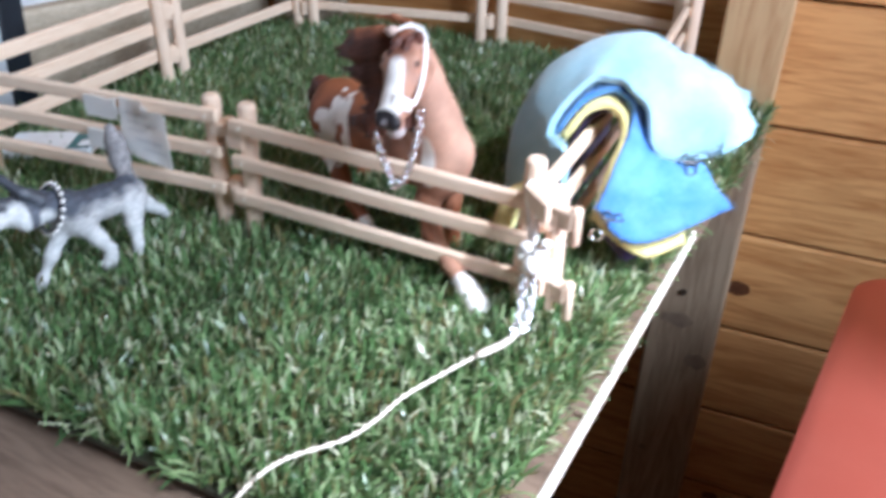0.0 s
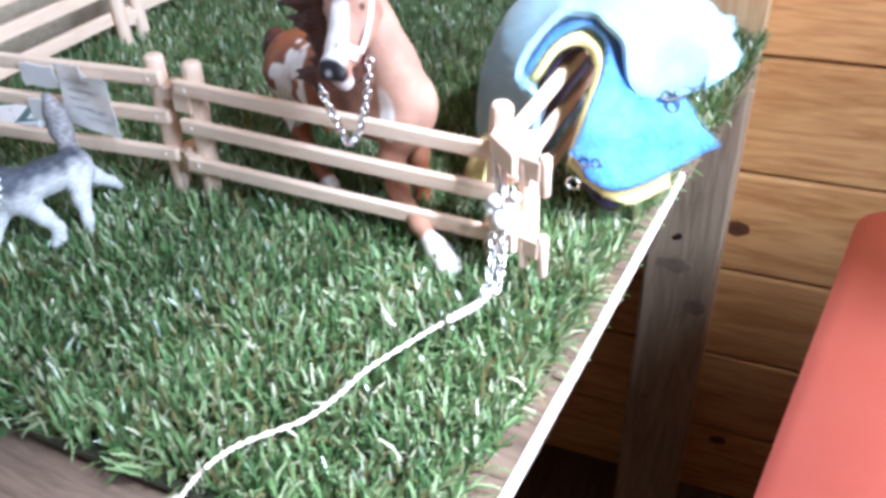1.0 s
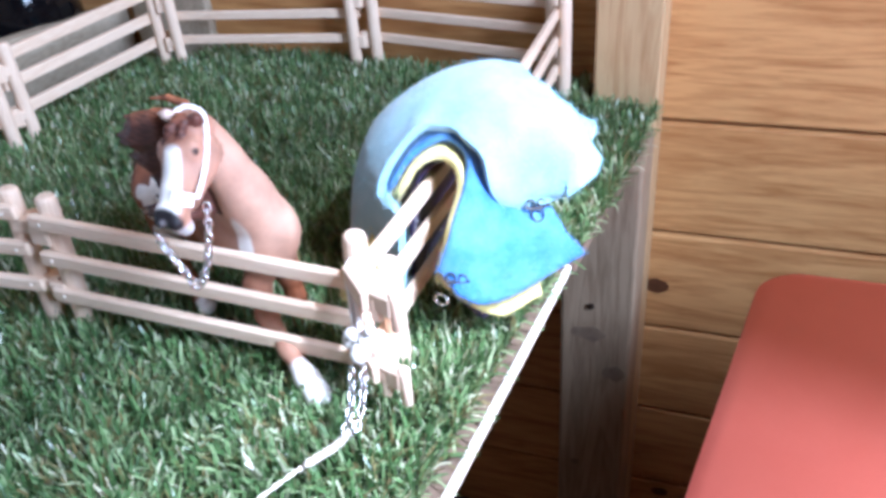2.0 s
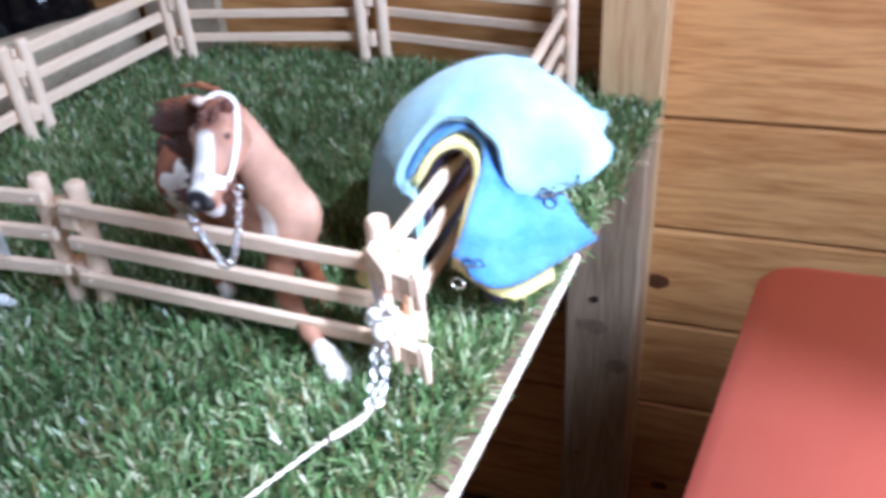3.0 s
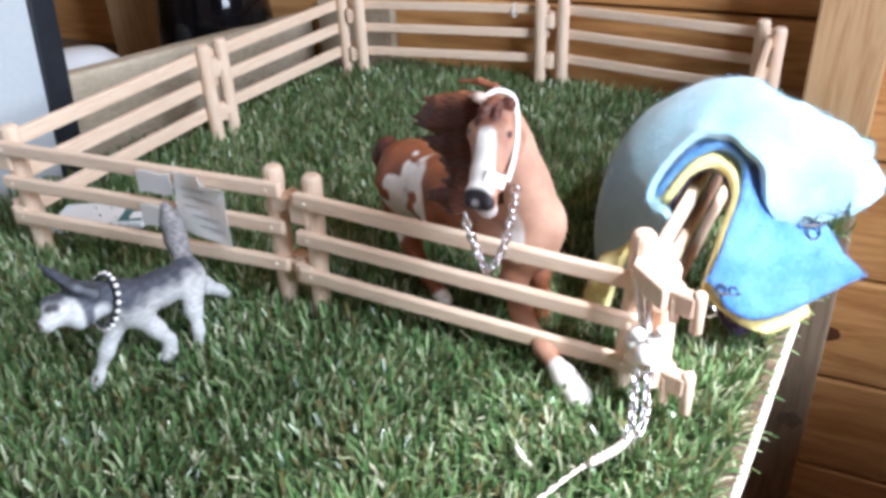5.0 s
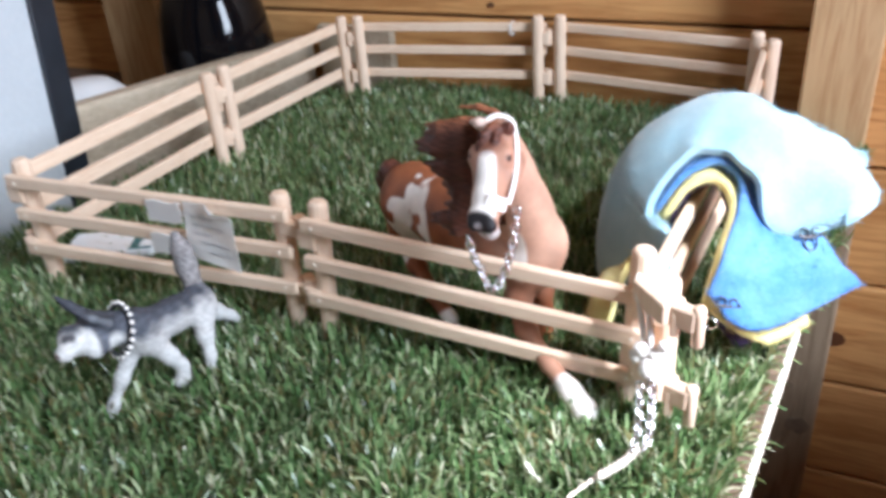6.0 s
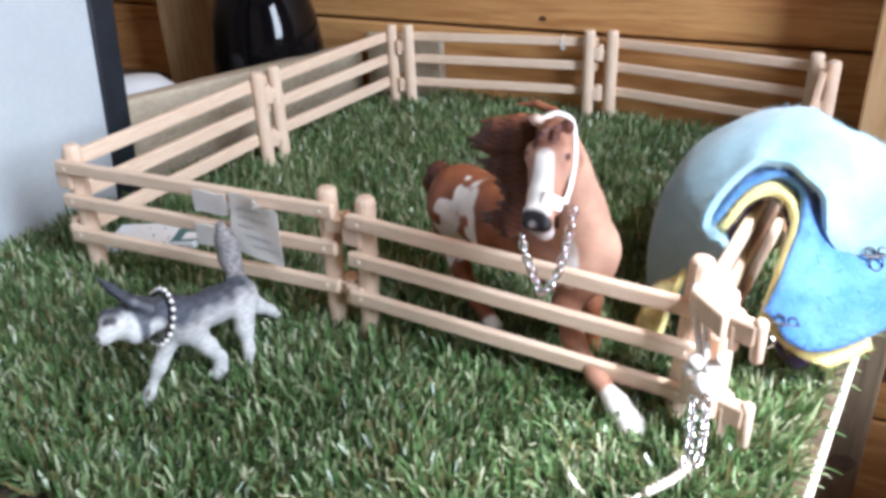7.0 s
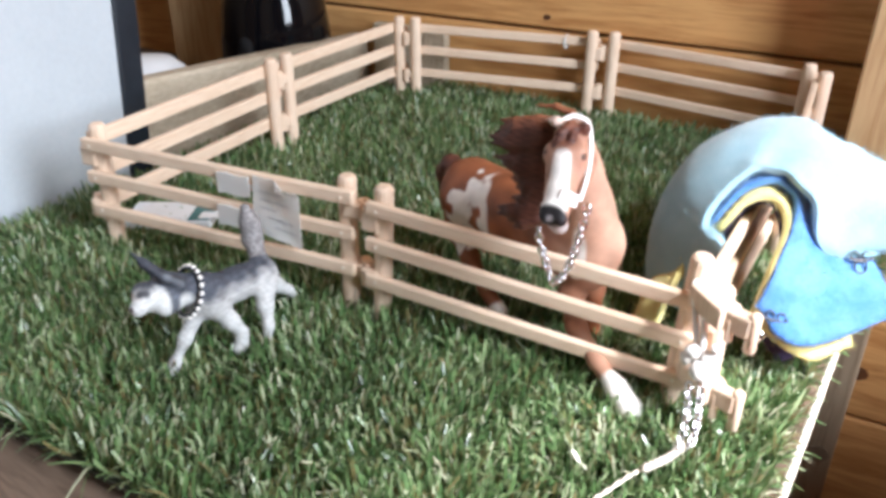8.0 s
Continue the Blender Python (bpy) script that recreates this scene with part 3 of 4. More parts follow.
P_A, P_F1, P_F2, P_G = (-0.149, -0.013), (-0.016, -0.001), (0.001, -0.002), (0.1275, -0.001)
P_B1, P_B2, P_C1, P_C2 = (-0.161, 0.130), (-0.161, 0.146), (-0.153, 0.273), (-0.139, 0.273)
P_D1, P_D2, P_E1, P_E2 = (-0.008, 0.294), (0.007, 0.297), (0.136, 0.274), (0.146, 0.262)
P_H1, P_H2, P_G2 = (0.1490, 0.142), (0.1460, 0.131), (0.1385, 0.006)
fence_panel(P_A, P_F1, 0.0046, radians(1.1), (POST_H, POST_H - 0.0015))
fence_panel(P_F2, P_G, 0.0, radians(3.0), (POST_H, POST_H + 0.0068))
fence_panel(P_C1, P_B2, half=0.0037)
fence_panel(P_B1, (-0.156, -0.004), 0.0, radians(-0.6), (POST_H, 0), 0.0039)
fence_panel(P_D1, P_C2, 0.0008)
fence_panel(P_E1, P_D2, 0.0008)
fence_panel(P_H2, P_G2, -0.0002, radians(1.3), (POST_H, 0.047))
fence_panel(P_E2, P_H1)

# ---------------------------------------------------------------- figurines
def along(points, radii, group):
    return [(a, b, ra, rb, group) for a, b, ra, rb in zip(points, points[1:], radii, radii[1:])]


BODY, MANE, TAIL, EARS, HEAD, LEGS = 0, 1, 2, 3, 4, 5


def horse():
    bars = []
    bars += along([(0.021, 0.046, 0.0395), (0.048, 0.032, 0.0395), (0.074, 0.018, 0.0420), (0.086, 0.0125, 0.0415)], [0.0148, 0.0148, 0.0140, 0.0122], BODY)
    bars += along([(0.078, 0.018, 0.050), (0.0845, 0.008, 0.060), (0.0838, 0.001, 0.076), (0.0828, -0.003, 0.0905)], [0.0104, 0.0086, 0.0062, 0.0052], BODY)
    bars += along([(0.0912, 0.0135, 0.0440), (0.0893, 0.0110, 0.0350)], [0.0070, 0.0062], BODY)
    bars += along([(0.0840, -0.0010, 0.0840), (0.0864, 0.0045, 0.0660), (0.0903, 0.0105, 0.0500)], [0.0040, 0.0056, 0.0074], BODY)
    # head: skull, nasal bone, jaw and cheek, brow ridges, nostrils, chin
    bars += along([(0.0835, -0.0075, 0.0935), (0.0838, -0.0150, 0.0885), (0.0860, -0.0255, 0.0800), (0.0868, -0.0300, 0.0765)], [0.0060, 0.0064, 0.0044, 0.0046], HEAD)
    bars += along([(0.0878, -0.0100, 0.0865), (0.0880, -0.0150, 0.0835), (0.0882, -0.0235, 0.0765)], [0.0052, 0.0050, 0.0032], HEAD)
    bars += along([(0.0800, -0.0105, 0.0860), (0.0830, -0.0225, 0.0775)], [0.0045, 0.0030], HEAD)
    for ex, ey, ez in ((0.0892, -0.0165, 0.0918), (0.0790, -0.0170, 0.0912)):
        bars += along([(ex, ey, ez), (ex, ey - 0.001, ez - 0.0016)], [0.0019, 0.0018], HEAD)
    for ex in (0.0847, 0.0896):
        bars += along([(ex, -0.0322, 0.0768), (ex + 0.0002, -0.0334, 0.0748)], [0.0021, 0.0023], HEAD)
    bars += along([(0.0875, -0.0290, 0.0715), (0.0877, -0.0280, 0.0700)], [0.0034, 0.0030], HEAD)
    # forelegs: one reaches out under the fence, the other is set back
    bars += along([(0.088, 0.010, 0.036), (0.0830, 0.006, 0.0235), (0.0880, 0.0010, 0.0132), (0.1000, -0.0075, 0.0062), (0.1105, -0.0150, 0.0018), (0.1165, -0.0190, -0.0015)], [0.0076, 0.0046, 0.0036, 0.0029, 0.0037, 0.0050], LEGS)
    bars += along([(0.0860, 0.020, 0.034), (0.0870, 0.021, 0.020), (0.0885, 0.021, 0.008), (0.0890, 0.020, -0.005)], [0.0072, 0.0046, 0.0033, 0.0036], LEGS)
    # hind legs
    bars += along([(0.020, 0.041, 0.036), (0.017, 0.041, 0.022), (0.027, 0.0310, 0.0140), (0.040, 0.0205, 0.0065), (0.0500, 0.0140, 0.0010)], [0.0120, 0.0066, 0.0038, 0.0028, 0.0036], LEGS)
    bars += along([(0.028, 0.055, 0.036), (0.026, 0.060, 0.018), (0.018, 0.066, 0.006), (0.021, 0.064, -0.008)], [0.0120, 0.0060, 0.0036, 0.0040], LEGS)
    # mane: a broad wind-blown sheet of locks from the crest to one side, ragged at its tips
    rng = random.Random(5)
    ends = [(0.0540, -0.0050, 0.0930), (0.0520, -0.0055, 0.0885), (0.0535, -0.0060, 0.0820), (0.0600, -0.0070, 0.0755), (0.0620, -0.0085, 0.0685), (0.0555, -0.0105, 0.0590), (0.0500, -0.0110, 0.0500)]
    ends = smooth_line(ends, 4)
    for k in range(21):
        f = k / 20
        root = Vector((0.0800 - 0.002 * f, -0.0050 + 0.001 * f, 0.0955 - 0.034 * f))
        end = Vector(ends[k]) + Vector((rng.uniform(-0.001, 0.0025 + 0.004 * min(1, f * 2)), rng.uniform(-0.001, 0.001), rng.uniform(-0.0012, 0.0012)))
        for s in (0, 1):
            tip = end + Vector((0.005 * s * rng.random(), -0.0008 * s, -0.0022 * s))
            m1 = root.lerp(tip, 0.36) + Vector((0, -0.0030, 0.0015))
            m2 = root.lerp(tip, 0.72) + Vector((0, -0.0024, 0.0006))
            bars += along([tuple(root), tuple(m1), tuple(m2), tuple(tip)], [0.0030, 0.0027, 0.0019, 0.0005], MANE)
    bars += along([(0.0850, -0.006, 0.0975), (0.0815, -0.006, 0.1005), (0.0760, -0.006, 0.1022), (0.0680, -0.006, 0.1015)], [0.0016, 0.0015, 0.0011, 0.0003], MANE)
    bars += along([(0.0835, -0.0120, 0.0985), (0.0815, -0.0160, 0.0965), (0.0808, -0.0185, 0.0935)], [0.0020, 0.0015, 0.0005], MANE)
    bars += along([(0.0850, -0.0125, 0.0978), (0.0855, -0.0160, 0.0955), (0.0850, -0.0185, 0.0925)], [0.0015, 0.0012, 0.0004], MANE)
    bars += along([(0.0810, -0.0105, 0.0975), (0.0780, -0.0112, 0.0988), (0.0750, -0.0115, 0.0992)], [0.0019, 0.0017, 0.0005], EARS)
    bars += along([(0.0868, -0.0090, 0.0965), (0.0880, -0.0108, 0.0980), (0.0890, -0.0118, 0.0992)], [0.0023, 0.0019, 0.0006], EARS)
    bars += along([(0.013, 0.049, 0.0445), (0.006, 0.053, 0.0460), (0.002, 0.057, 0.040), (0.001, 0.060, 0.032), (0.004, 0.061, 0.024)], [0.0040, 0.0048, 0.0054, 0.0046, 0.0018], TAIL)

    def paint(p, who):
        n1 = speckle(p, 260)
        chestnut = np.array([0.255, 0.085, 0.036]) * (0.70 + 0.6 * n1[:, None])
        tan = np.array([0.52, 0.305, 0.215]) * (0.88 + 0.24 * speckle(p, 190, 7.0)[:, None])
        strand = speckle(p * np.array([0.35, 1.0, 1.6]), 1500, 1.0)[:, None]
        dark = np.array([0.088, 0.030, 0.019]) * (0.45 + 1.1 * strand)
        # the light on the mane's top lock is painted in as orange-brown
        top = soft(0.0, 0.006, 0.0935 - p[:, 2] + 0.25 * (p[:, 0] - 0.055).clip(0, 0.03))
        dark = dark * (1 - top) + np.array([0.34, 0.125, 0.060]) * (0.4 + 1.2 * strand) * top
        white = np.array([0.82, 0.77, 0.72])
        # the neck, chest and shoulder blend into a paler tan towards +x
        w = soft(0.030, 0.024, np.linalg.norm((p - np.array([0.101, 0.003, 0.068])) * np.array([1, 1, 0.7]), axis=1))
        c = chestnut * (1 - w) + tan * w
        c = np.where((who == HEAD)[:, None], np.array([0.42, 0.225, 0.152]) * (0.8 + 0.4 * n1[:, None]), c)
        axis, side = np.array([-0.87, 0.49, 0.0]), np.array([-0.49, -0.87, 0.0])
        q = p - np.array([0.087, 0.0115, 0.0])
        u, v, z = q @ axis, q @ side, p[:, 2]
        near = v > 0.002
        wob = 0.005 * (speckle(p, 330, 5.0) - 0.5)
        ring = np.hypot(u - 0.0560 + wob, (z - 0.0360) * 0.85)
        patch = soft(0.0142, 0.0012, ring + wob) * (1 - soft(0.0060, 0.0010, np.hypot((u - 0.0530) * 1.10, (z - 0.0325) * 0.55) + wob))
        patch = np.maximum(patch, soft(0.0050, 0.0012, np.hypot(u - 0.040 + wob, (z - 0.0245) * 0.8)))
        patch = np.maximum(patch, soft(0.0042, 0.0012, np.hypot(u - 0.0665 + wob, (z - 0.022) * 0.35)))
        patch = patch * near[:, None]
        blaze_a, blaze_b = np.array([0.0845, -0.0205, 0.0910]), np.array([0.0868, -0.0335, 0.0795])
        t = np.clip((p - blaze_a) @ (blaze_b - blaze_a) / ((blaze_b - blaze_a) @ (blaze_b - blaze_a)), 0, 1)
        d = np.linalg.norm(p - blaze_a - t[:, None] * (blaze_b - blaze_a), axis=1)
        patch = np.maximum(patch, soft(1.0, 0.3, d / (0.0028 + 0.0020 * t)))
        patch = np.maximum(patch, soft(1.0, 0.25, np.hypot((p[:, 0] - 0.0862) / 0.0030, (p[:, 2] - 0.0440) / 0.0130) + 12 * wob) * ((who == BODY) & (p[:, 1] < 0.008))[:, None])
        shin = soft(0.022, 0.012, np.linalg.norm(p - np.array([0.1080, -0.0090, 0.0040]), axis=1)) * (who == LEGS)[:, None] * 0.75
        c = c * (1 - shin) + np.array([0.44, 0.245, 0.165]) * shin
        foot = soft(0.0125, 0.002, np.linalg.norm(p - np.array([0.1150, -0.0180, 0.000]), axis=1))
        foot = np.maximum(foot, soft(0.0070, 0.001, np.linalg.norm(p - np.array([0.0510, 0.0135, -0.0010]), axis=1)))
        foot = np.maximum(foot, soft(0.0060, 0.001, np.linalg.norm(p - np.array([0.018, 0.066, -0.008]), axis=1)))
        patch = np.maximum(patch, foot)
        c = c * (1 - patch) + white * patch
        # brow darker, lips white, nostrils and muzzle black
        k = soft(0.0056, 0.003, np.linalg.norm(p - np.array([0.0835, -0.0165, 0.0970]), axis=1)) * 0.9
        c = c * (1 - k) + np.array([0.16, 0.06, 0.035]) * k
        k = soft(0.0062, 0.0012, np.linalg.norm((p - np.array([0.0868, -0.0368, 0.0742])) * np.array([0.85, 1, 1]), axis=1))
        c = c * (1 - k) + np.array([0.014, 0.012, 0.014]) * k
        # two grey highlights painted on the black nose
        for spot in ((0.0868, -0.0352, 0.0752), (0.0890, -0.0345, 0.0722)):
            k = soft(0.0013, 0.0006, np.linalg.norm(p - np.array(spot), axis=1))
            c = c * (1 - k) + np.array([0.25, 0.23, 0.24]) * k
        for eye in ((0.0906, -0.0178, 0.0908), (0.0785, -0.0188, 0.0905)):
            k = soft(0.0012, 0.0007, np.linalg.norm(p - np.array(eye), axis=1))
            c = c * (1 - k) + np.array([0.045, 0.022, 0.016]) * k
        k = soft(0.0050, 0.0015, np.linalg.norm(p - np.array([0.0880, -0.0295, 0.0680]), axis=1)) * (who == HEAD)[:, None]
        c = c * (1 - k) + np.array([0.50, 0.46, 0.45]) * k
        hair = ((who == MANE) | (who == TAIL))[:, None]
        c = np.where(hair, dark, c)
        pale = np.array([0.70, 0.52, 0.44])
        ear = np.where((p[:, 0] < 0.084)[:, None], pale, np.array([0.13, 0.05, 0.035]))
        return np.where((who == EARS)[:, None], ear, c)

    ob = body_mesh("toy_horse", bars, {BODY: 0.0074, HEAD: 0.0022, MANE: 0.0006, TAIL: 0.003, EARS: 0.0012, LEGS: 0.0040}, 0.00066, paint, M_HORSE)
    return tagged(ob, "chestnut and white pinto toy horse with wind-blown dark mane", "toy horse")


horse()


def dog():
    bars = []
    bars += along([(-0.0370, -0.0345, 0.0220), (-0.0390, -0.047, 0.0225), (-0.0425, -0.060, 0.0230)], [0.0064, 0.0064, 0.0078], BODY)
    bars += along([(-0.0430, -0.063, 0.0265), (-0.0470, -0.0725, 0.0305)], [0.0072, 0.0063], BODY)
    bars += along([(-0.0480, -0.0755, 0.0325), (-0.0478, -0.0830, 0.0325)], [0.0062, 0.0046], BODY)
    bars += along([(-0.0455, -0.0845, 0.0355), (-0.0500, -0.0845, 0.0355)], [0.0032, 0.0032], BODY)
    bars += along([(-0.0440, -0.0775, 0.0290), (-0.0440, -0.0800, 0.0280)], [0.0046, 0.0036], BODY)
    bars += along([(-0.0472, -0.0850, 0.0330), (-0.0455, -0.0908, 0.0328)], [0.0036, 0.0030], BODY)
    bars += along([(-0.0520, -0.0740, 0.0370), (-0.0550, -0.0770, 0.0422), (-0.0580, -0.0795, 0.0475)], [0.0024, 0.0017, 0.0003], EARS)
    bars += along([(-0.0425, -0.0735, 0.0350), (-0.0435, -0.0785, 0.0400), (-0.0460, -0.0830, 0.0458)], [0.0025, 0.0017, 0.0003], EARS)
    bars += along([(-0.0440, -0.066, 0.018), (-0.0450, -0.073, 0.009), (-0.0468, -0.0785, 0.000), (-0.0470, -0.0805, -0.0030)], [0.0040, 0.0022, 0.0017, 0.0020], BODY)
    bars += along([(-0.0385, -0.061, 0.019), (-0.0355, -0.057, 0.0110), (-0.0330, -0.0545, 0.0050), (-0.0325, -0.0560, 0.0005), (-0.0330, -0.0575, -0.0010)], [0.0048, 0.0030, 0.0021, 0.0021, 0.0024], BODY)
    bars += along([(-0.0340, -0.0365, 0.019), (-0.0305, -0.0420, 0.0115), (-0.0275, -0.0445, 0.0045), (-0.0280, -0.0465, -0.0040)], [0.0054, 0.0030, 0.0018, 0.0022], BODY)
    bars += along([(-0.0395, -0.031, 0.018), (-0.0375, -0.026, 0.0110), (-0.0358, -0.0210, 0.0065), (-0.0365, -0.0175, 0.0025)], [0.0054, 0.0028, 0.0018, 0.0020], BODY)
    bars += along([(-0.0410, -0.0315, 0.0270), (-0.0455, -0.0285, 0.0330), (-0.0465, -0.0280, 0.0400), (-0.0480, -0.0280, 0.0460)], [0.0036, 0.0040, 0.0038, 0.0020], TAIL)

    def paint(p, who):
        n = speckle(p, 900, 2.0)[:, None]
        streak = speckle(p * np.array([1.0, 0.4, 1.0]), 1700, 2.0)[:, None]
        grey = np.array([0.058, 0.064, 0.082]) * (0.55 + 0.9 * streak)
        white = np.array([0.55, 0.55, 0.54]) * (0.72 + 0.36 * streak)
        side = np.array([0.43, 0.42, 0.415]) * (0.75 + 0.5 * streak)
        h = p[:, 2] + 0.003 * (speckle(p, 420, 4.0) - 0.5)
        w = np.clip((h - 0.012) / 0.009, 0, 1)[:, None]
        c = white * (1 - w) + side * w
        w = np.clip((h - 0.0232) / 0.0045, 0, 1)[:, None]
        c = c * (1 - w) + grey * w
        # face: white muzzle and cheeks, grey brow, dark eyes
        face = soft(0.0088, 0.002, np.linalg.norm((p - np.array([-0.0425, -0.0885, 0.0318])) * np.array([0.9, 0.9, 1.0]), axis=1)) * np.clip((0.0390 - p[:, 2]) / 0.002, 0, 1)[:, None]
        c = c * (1 - face) + white * 1.12 * face
        ruff = soft(0.0042, 0.002, np.linalg.norm(p - np.array([-0.0375, -0.0745, 0.0280]), axis=1))
        c = c * (1 - ruff) + white * ruff
        for eye in ((-0.0462, -0.0880, 0.0366), (-0.0446, -0.0868, 0.0368), (-0.0525, -0.0870, 0.0364)):
            k = soft(0.0017, 0.0010, np.linalg.norm(p - np.array(eye), axis=1))
            c = c * (1 - k) + np.array([0.075, 0.075, 0.085]) * k
        # a grey stripe from the ear down behind the cheek
        a, b = np.array([-0.0415, -0.0775, 0.0360]), np.array([-0.0395, -0.0790, 0.0270])
        t = np.clip((p - a) @ (b - a) / ((b - a) @ (b - a)), 0, 1)
        k = soft(0.0017, 0.0012, np.linalg.norm(p - a - t[:, None] * (b - a), axis=1)) * 0.85
        c = c * (1 - k) + grey * 1.3 * k
        for brow in ((-0.0440, -0.0815, 0.0388), (-0.0505, -0.0825, 0.0385)):
            k = soft(0.0013, 0.0008, np.linalg.norm(p - np.array(brow), axis=1)) * 0.7
            c = c * (1 - k) + white * k
        a, b = np.array([-0.0432, -0.0930, 0.0308]), np.array([-0.0415, -0.0860, 0.0292])
        t = np.clip((p - a) @ (b - a) / ((b - a) @ (b - a)), 0, 1)
        k = soft(0.0005, 0.0004, np.linalg.norm(p - a - t[:, None] * (b - a), axis=1)) * 0.6
        c = c * (1 - k) + np.array([0.12, 0.11, 0.11]) * k
        k = soft(0.0012, 0.0006, np.linalg.norm(p - np.array([-0.0455, -0.0940, 0.0335]), axis=1))
        c = c * (1 - k) + np.array([0.20, 0.17, 0.17]) * k
        c = np.where((who == TAIL)[:, None], np.array([0.23, 0.215, 0.215]) * (0.55 + 0.9 * streak), c)
        rim = soft(0.0, 0.0010, -0.0418 - p[:, 0] + 0.35 * (0.0400 - p[:, 2])) * 0.45
        ear = grey * 0.7 * (1 - rim) + np.array([0.30, 0.32, 0.35]) * rim
        return np.where((who == EARS)[:, None], ear, c)

    ob = body_mesh("toy_dog", bars, {BODY: 0.0035, EARS: 0.0016, TAIL: 0.003}, 0.00065, paint, M_DOG)
    return tagged(ob, "grey and white husky toy dog walking on the grass", "toy dog")


dog()

# beaded collar round the dog's neck
collar = thing("dog_collar", "dark toy collar set with white beads on the dog", "collar", Matrix.Translation((-0.0455, -0.0675, 0.0275)))
nrm = Vector((-0.25, -0.80, 0.38)).normalized()
e1 = nrm.cross(Vector((0, 0, 1))).normalized()
e2 = nrm.cross(e1)
hoop = [(e1 * math.cos(a) + e2 * math.sin(a)) * 0.0092 for a in [2 * math.pi * i / 36 for i in range(36)]]
part("band", tube(hoop, 0.0009, 8, closed=True), M_BLACKWIRE, collar, "dark cord band")
for i in range(20):
    a = 2 * math.pi * i / 20
    bm = bmesh.new()
    bmesh.ops.create_icosphere(bm, subdivisions=2, radius=0.00095)
    for v in bm.verts:
        v.co += (e1 * math.cos(a) + e2 * math.sin(a)) * 0.0100
    part("bead", bm, M_STRAP, collar, smooth=True)


# ---------------------------------------------------------------- felt horse rugs over the side fence
def rug(name, rows, material, label, thick=0.0021, per_v=9, per_s=14, wave=0.0010, seed=0.0, hairs=3000, edge=0.0003):
    """A felt rug: three rows of points across it (front, middle, back), joined by a smooth sheet with thickness."""
    lines = [smooth_line(r, per_v) for r in rows]
    sheet = []
    for k in range(len(lines[0])):
        col = smooth_line([l[k] for l in lines], per_s // 2)
        sheet.append(col)
    nv, ns = len(sheet), len(sheet[0])
    bm = bmesh.new()
    grid = []
    for i in range(nv):
        r = []
        for j in range(ns):
            p = Vector(sheet[i][j])
            w = wave * (math.sin(i * 0.31 + j * 0.42 + seed) + 0.6 * math.sin(i * 0.73 - j * 0.55 + 2 * seed))
            free = max(0.0, 1 - (nv - 1 - i) / 5)
            rag = edge * free * (math.sin(j * 0.95 + seed) + 0.5 * math.sin(j * 2.1 + 3 * seed))
            r.append(bm.verts.new(p + Vector((w * 0.7 + rag, rag, w + 0.6 * rag))))
        grid.append(r)
    for i in range(nv - 1):
        for j in range(ns - 1):
            bm.faces.new((grid[i][j], grid[i + 1][j], grid[i + 1][j + 1], grid[i][j + 1]))
    bmesh.ops.recalc_face_normals(bm, faces=bm.faces)
    me = bpy.data.meshes.new(name)
    bm.to_mesh(me)
    bm.free()
    me.polygons.foreach_set("use_smooth", [True] * len(me.polygons))
    me.materials.append(material)
    ob = new(name, me)
    rng = random.Random(int(seed * 10) + 3)
    fv, ff = [], []
    for k in range(hairs):
        if k % 3:
            i, j = rng.randrange(nv), rng.randrange(ns)
        else:
            i, j = (rng.choice((0, nv - 1)), rng.randrange(ns)) if k % 2 else (rng.randrange(nv), rng.choice((0, ns - 1)))
        v = me.vertices[i * ns + j]
        i2, j2 = max(0, min(nv - 1, i + rng.choice((-1, 1)))), max(0, min(ns - 1, j + rng.choice((-1, 1))))
        w = me.vertices[i2 * ns + j2]
        f = rng.random()
        q = v.co.lerp(w.co, f)
        nn = v.normal.lerp(w.normal, f).normalized() * (1 if rng.random() < 0.75 else -1)
        jit = Vector((rng.uniform(-1, 1), rng.uniform(-1, 1), rng.uniform(-1, 1)))
        out = (nn * 0.8 + jit * 0.9).normalized()
        base = q + nn * thick * 0.45
        ln = rng.uniform(0.0007, 0.0019) * (1.9 if rng.random() < 0.3 else 1.0)
        side = out.cross(jit).normalized() * 0.000055
        n0 = len(fv)
        fv += [base - side, base + side, base + out * ln * 0.6 + side * 0.7, base + out * ln + jit * 0.0004]
        ff += [(n0, n0 + 1, n0 + 2), (n0, n0 + 2, n0 + 3)]
    fuzz = bpy.data.meshes.new("fuzz")
    fuzz.from_pydata(fv, [], ff)
    fuzz.materials.append(material)
    fz = new("fuzz", fuzz)
    fz.parent = ob
    tagged(fz, "fine felt fibres", kind="stuff")
    so = ob.modifiers.new("thickness", "SOLIDIFY")
    so.thickness, so.offset = thick, 0.0
    bv = ob.modifiers.new("soft_edge", "BEVEL")
    bv.width, bv.segments, bv.limit_method = 0.0007, 2, "ANGLE"
    return tagged(ob, label, "horse rug", "felt horse rugs over the fence")


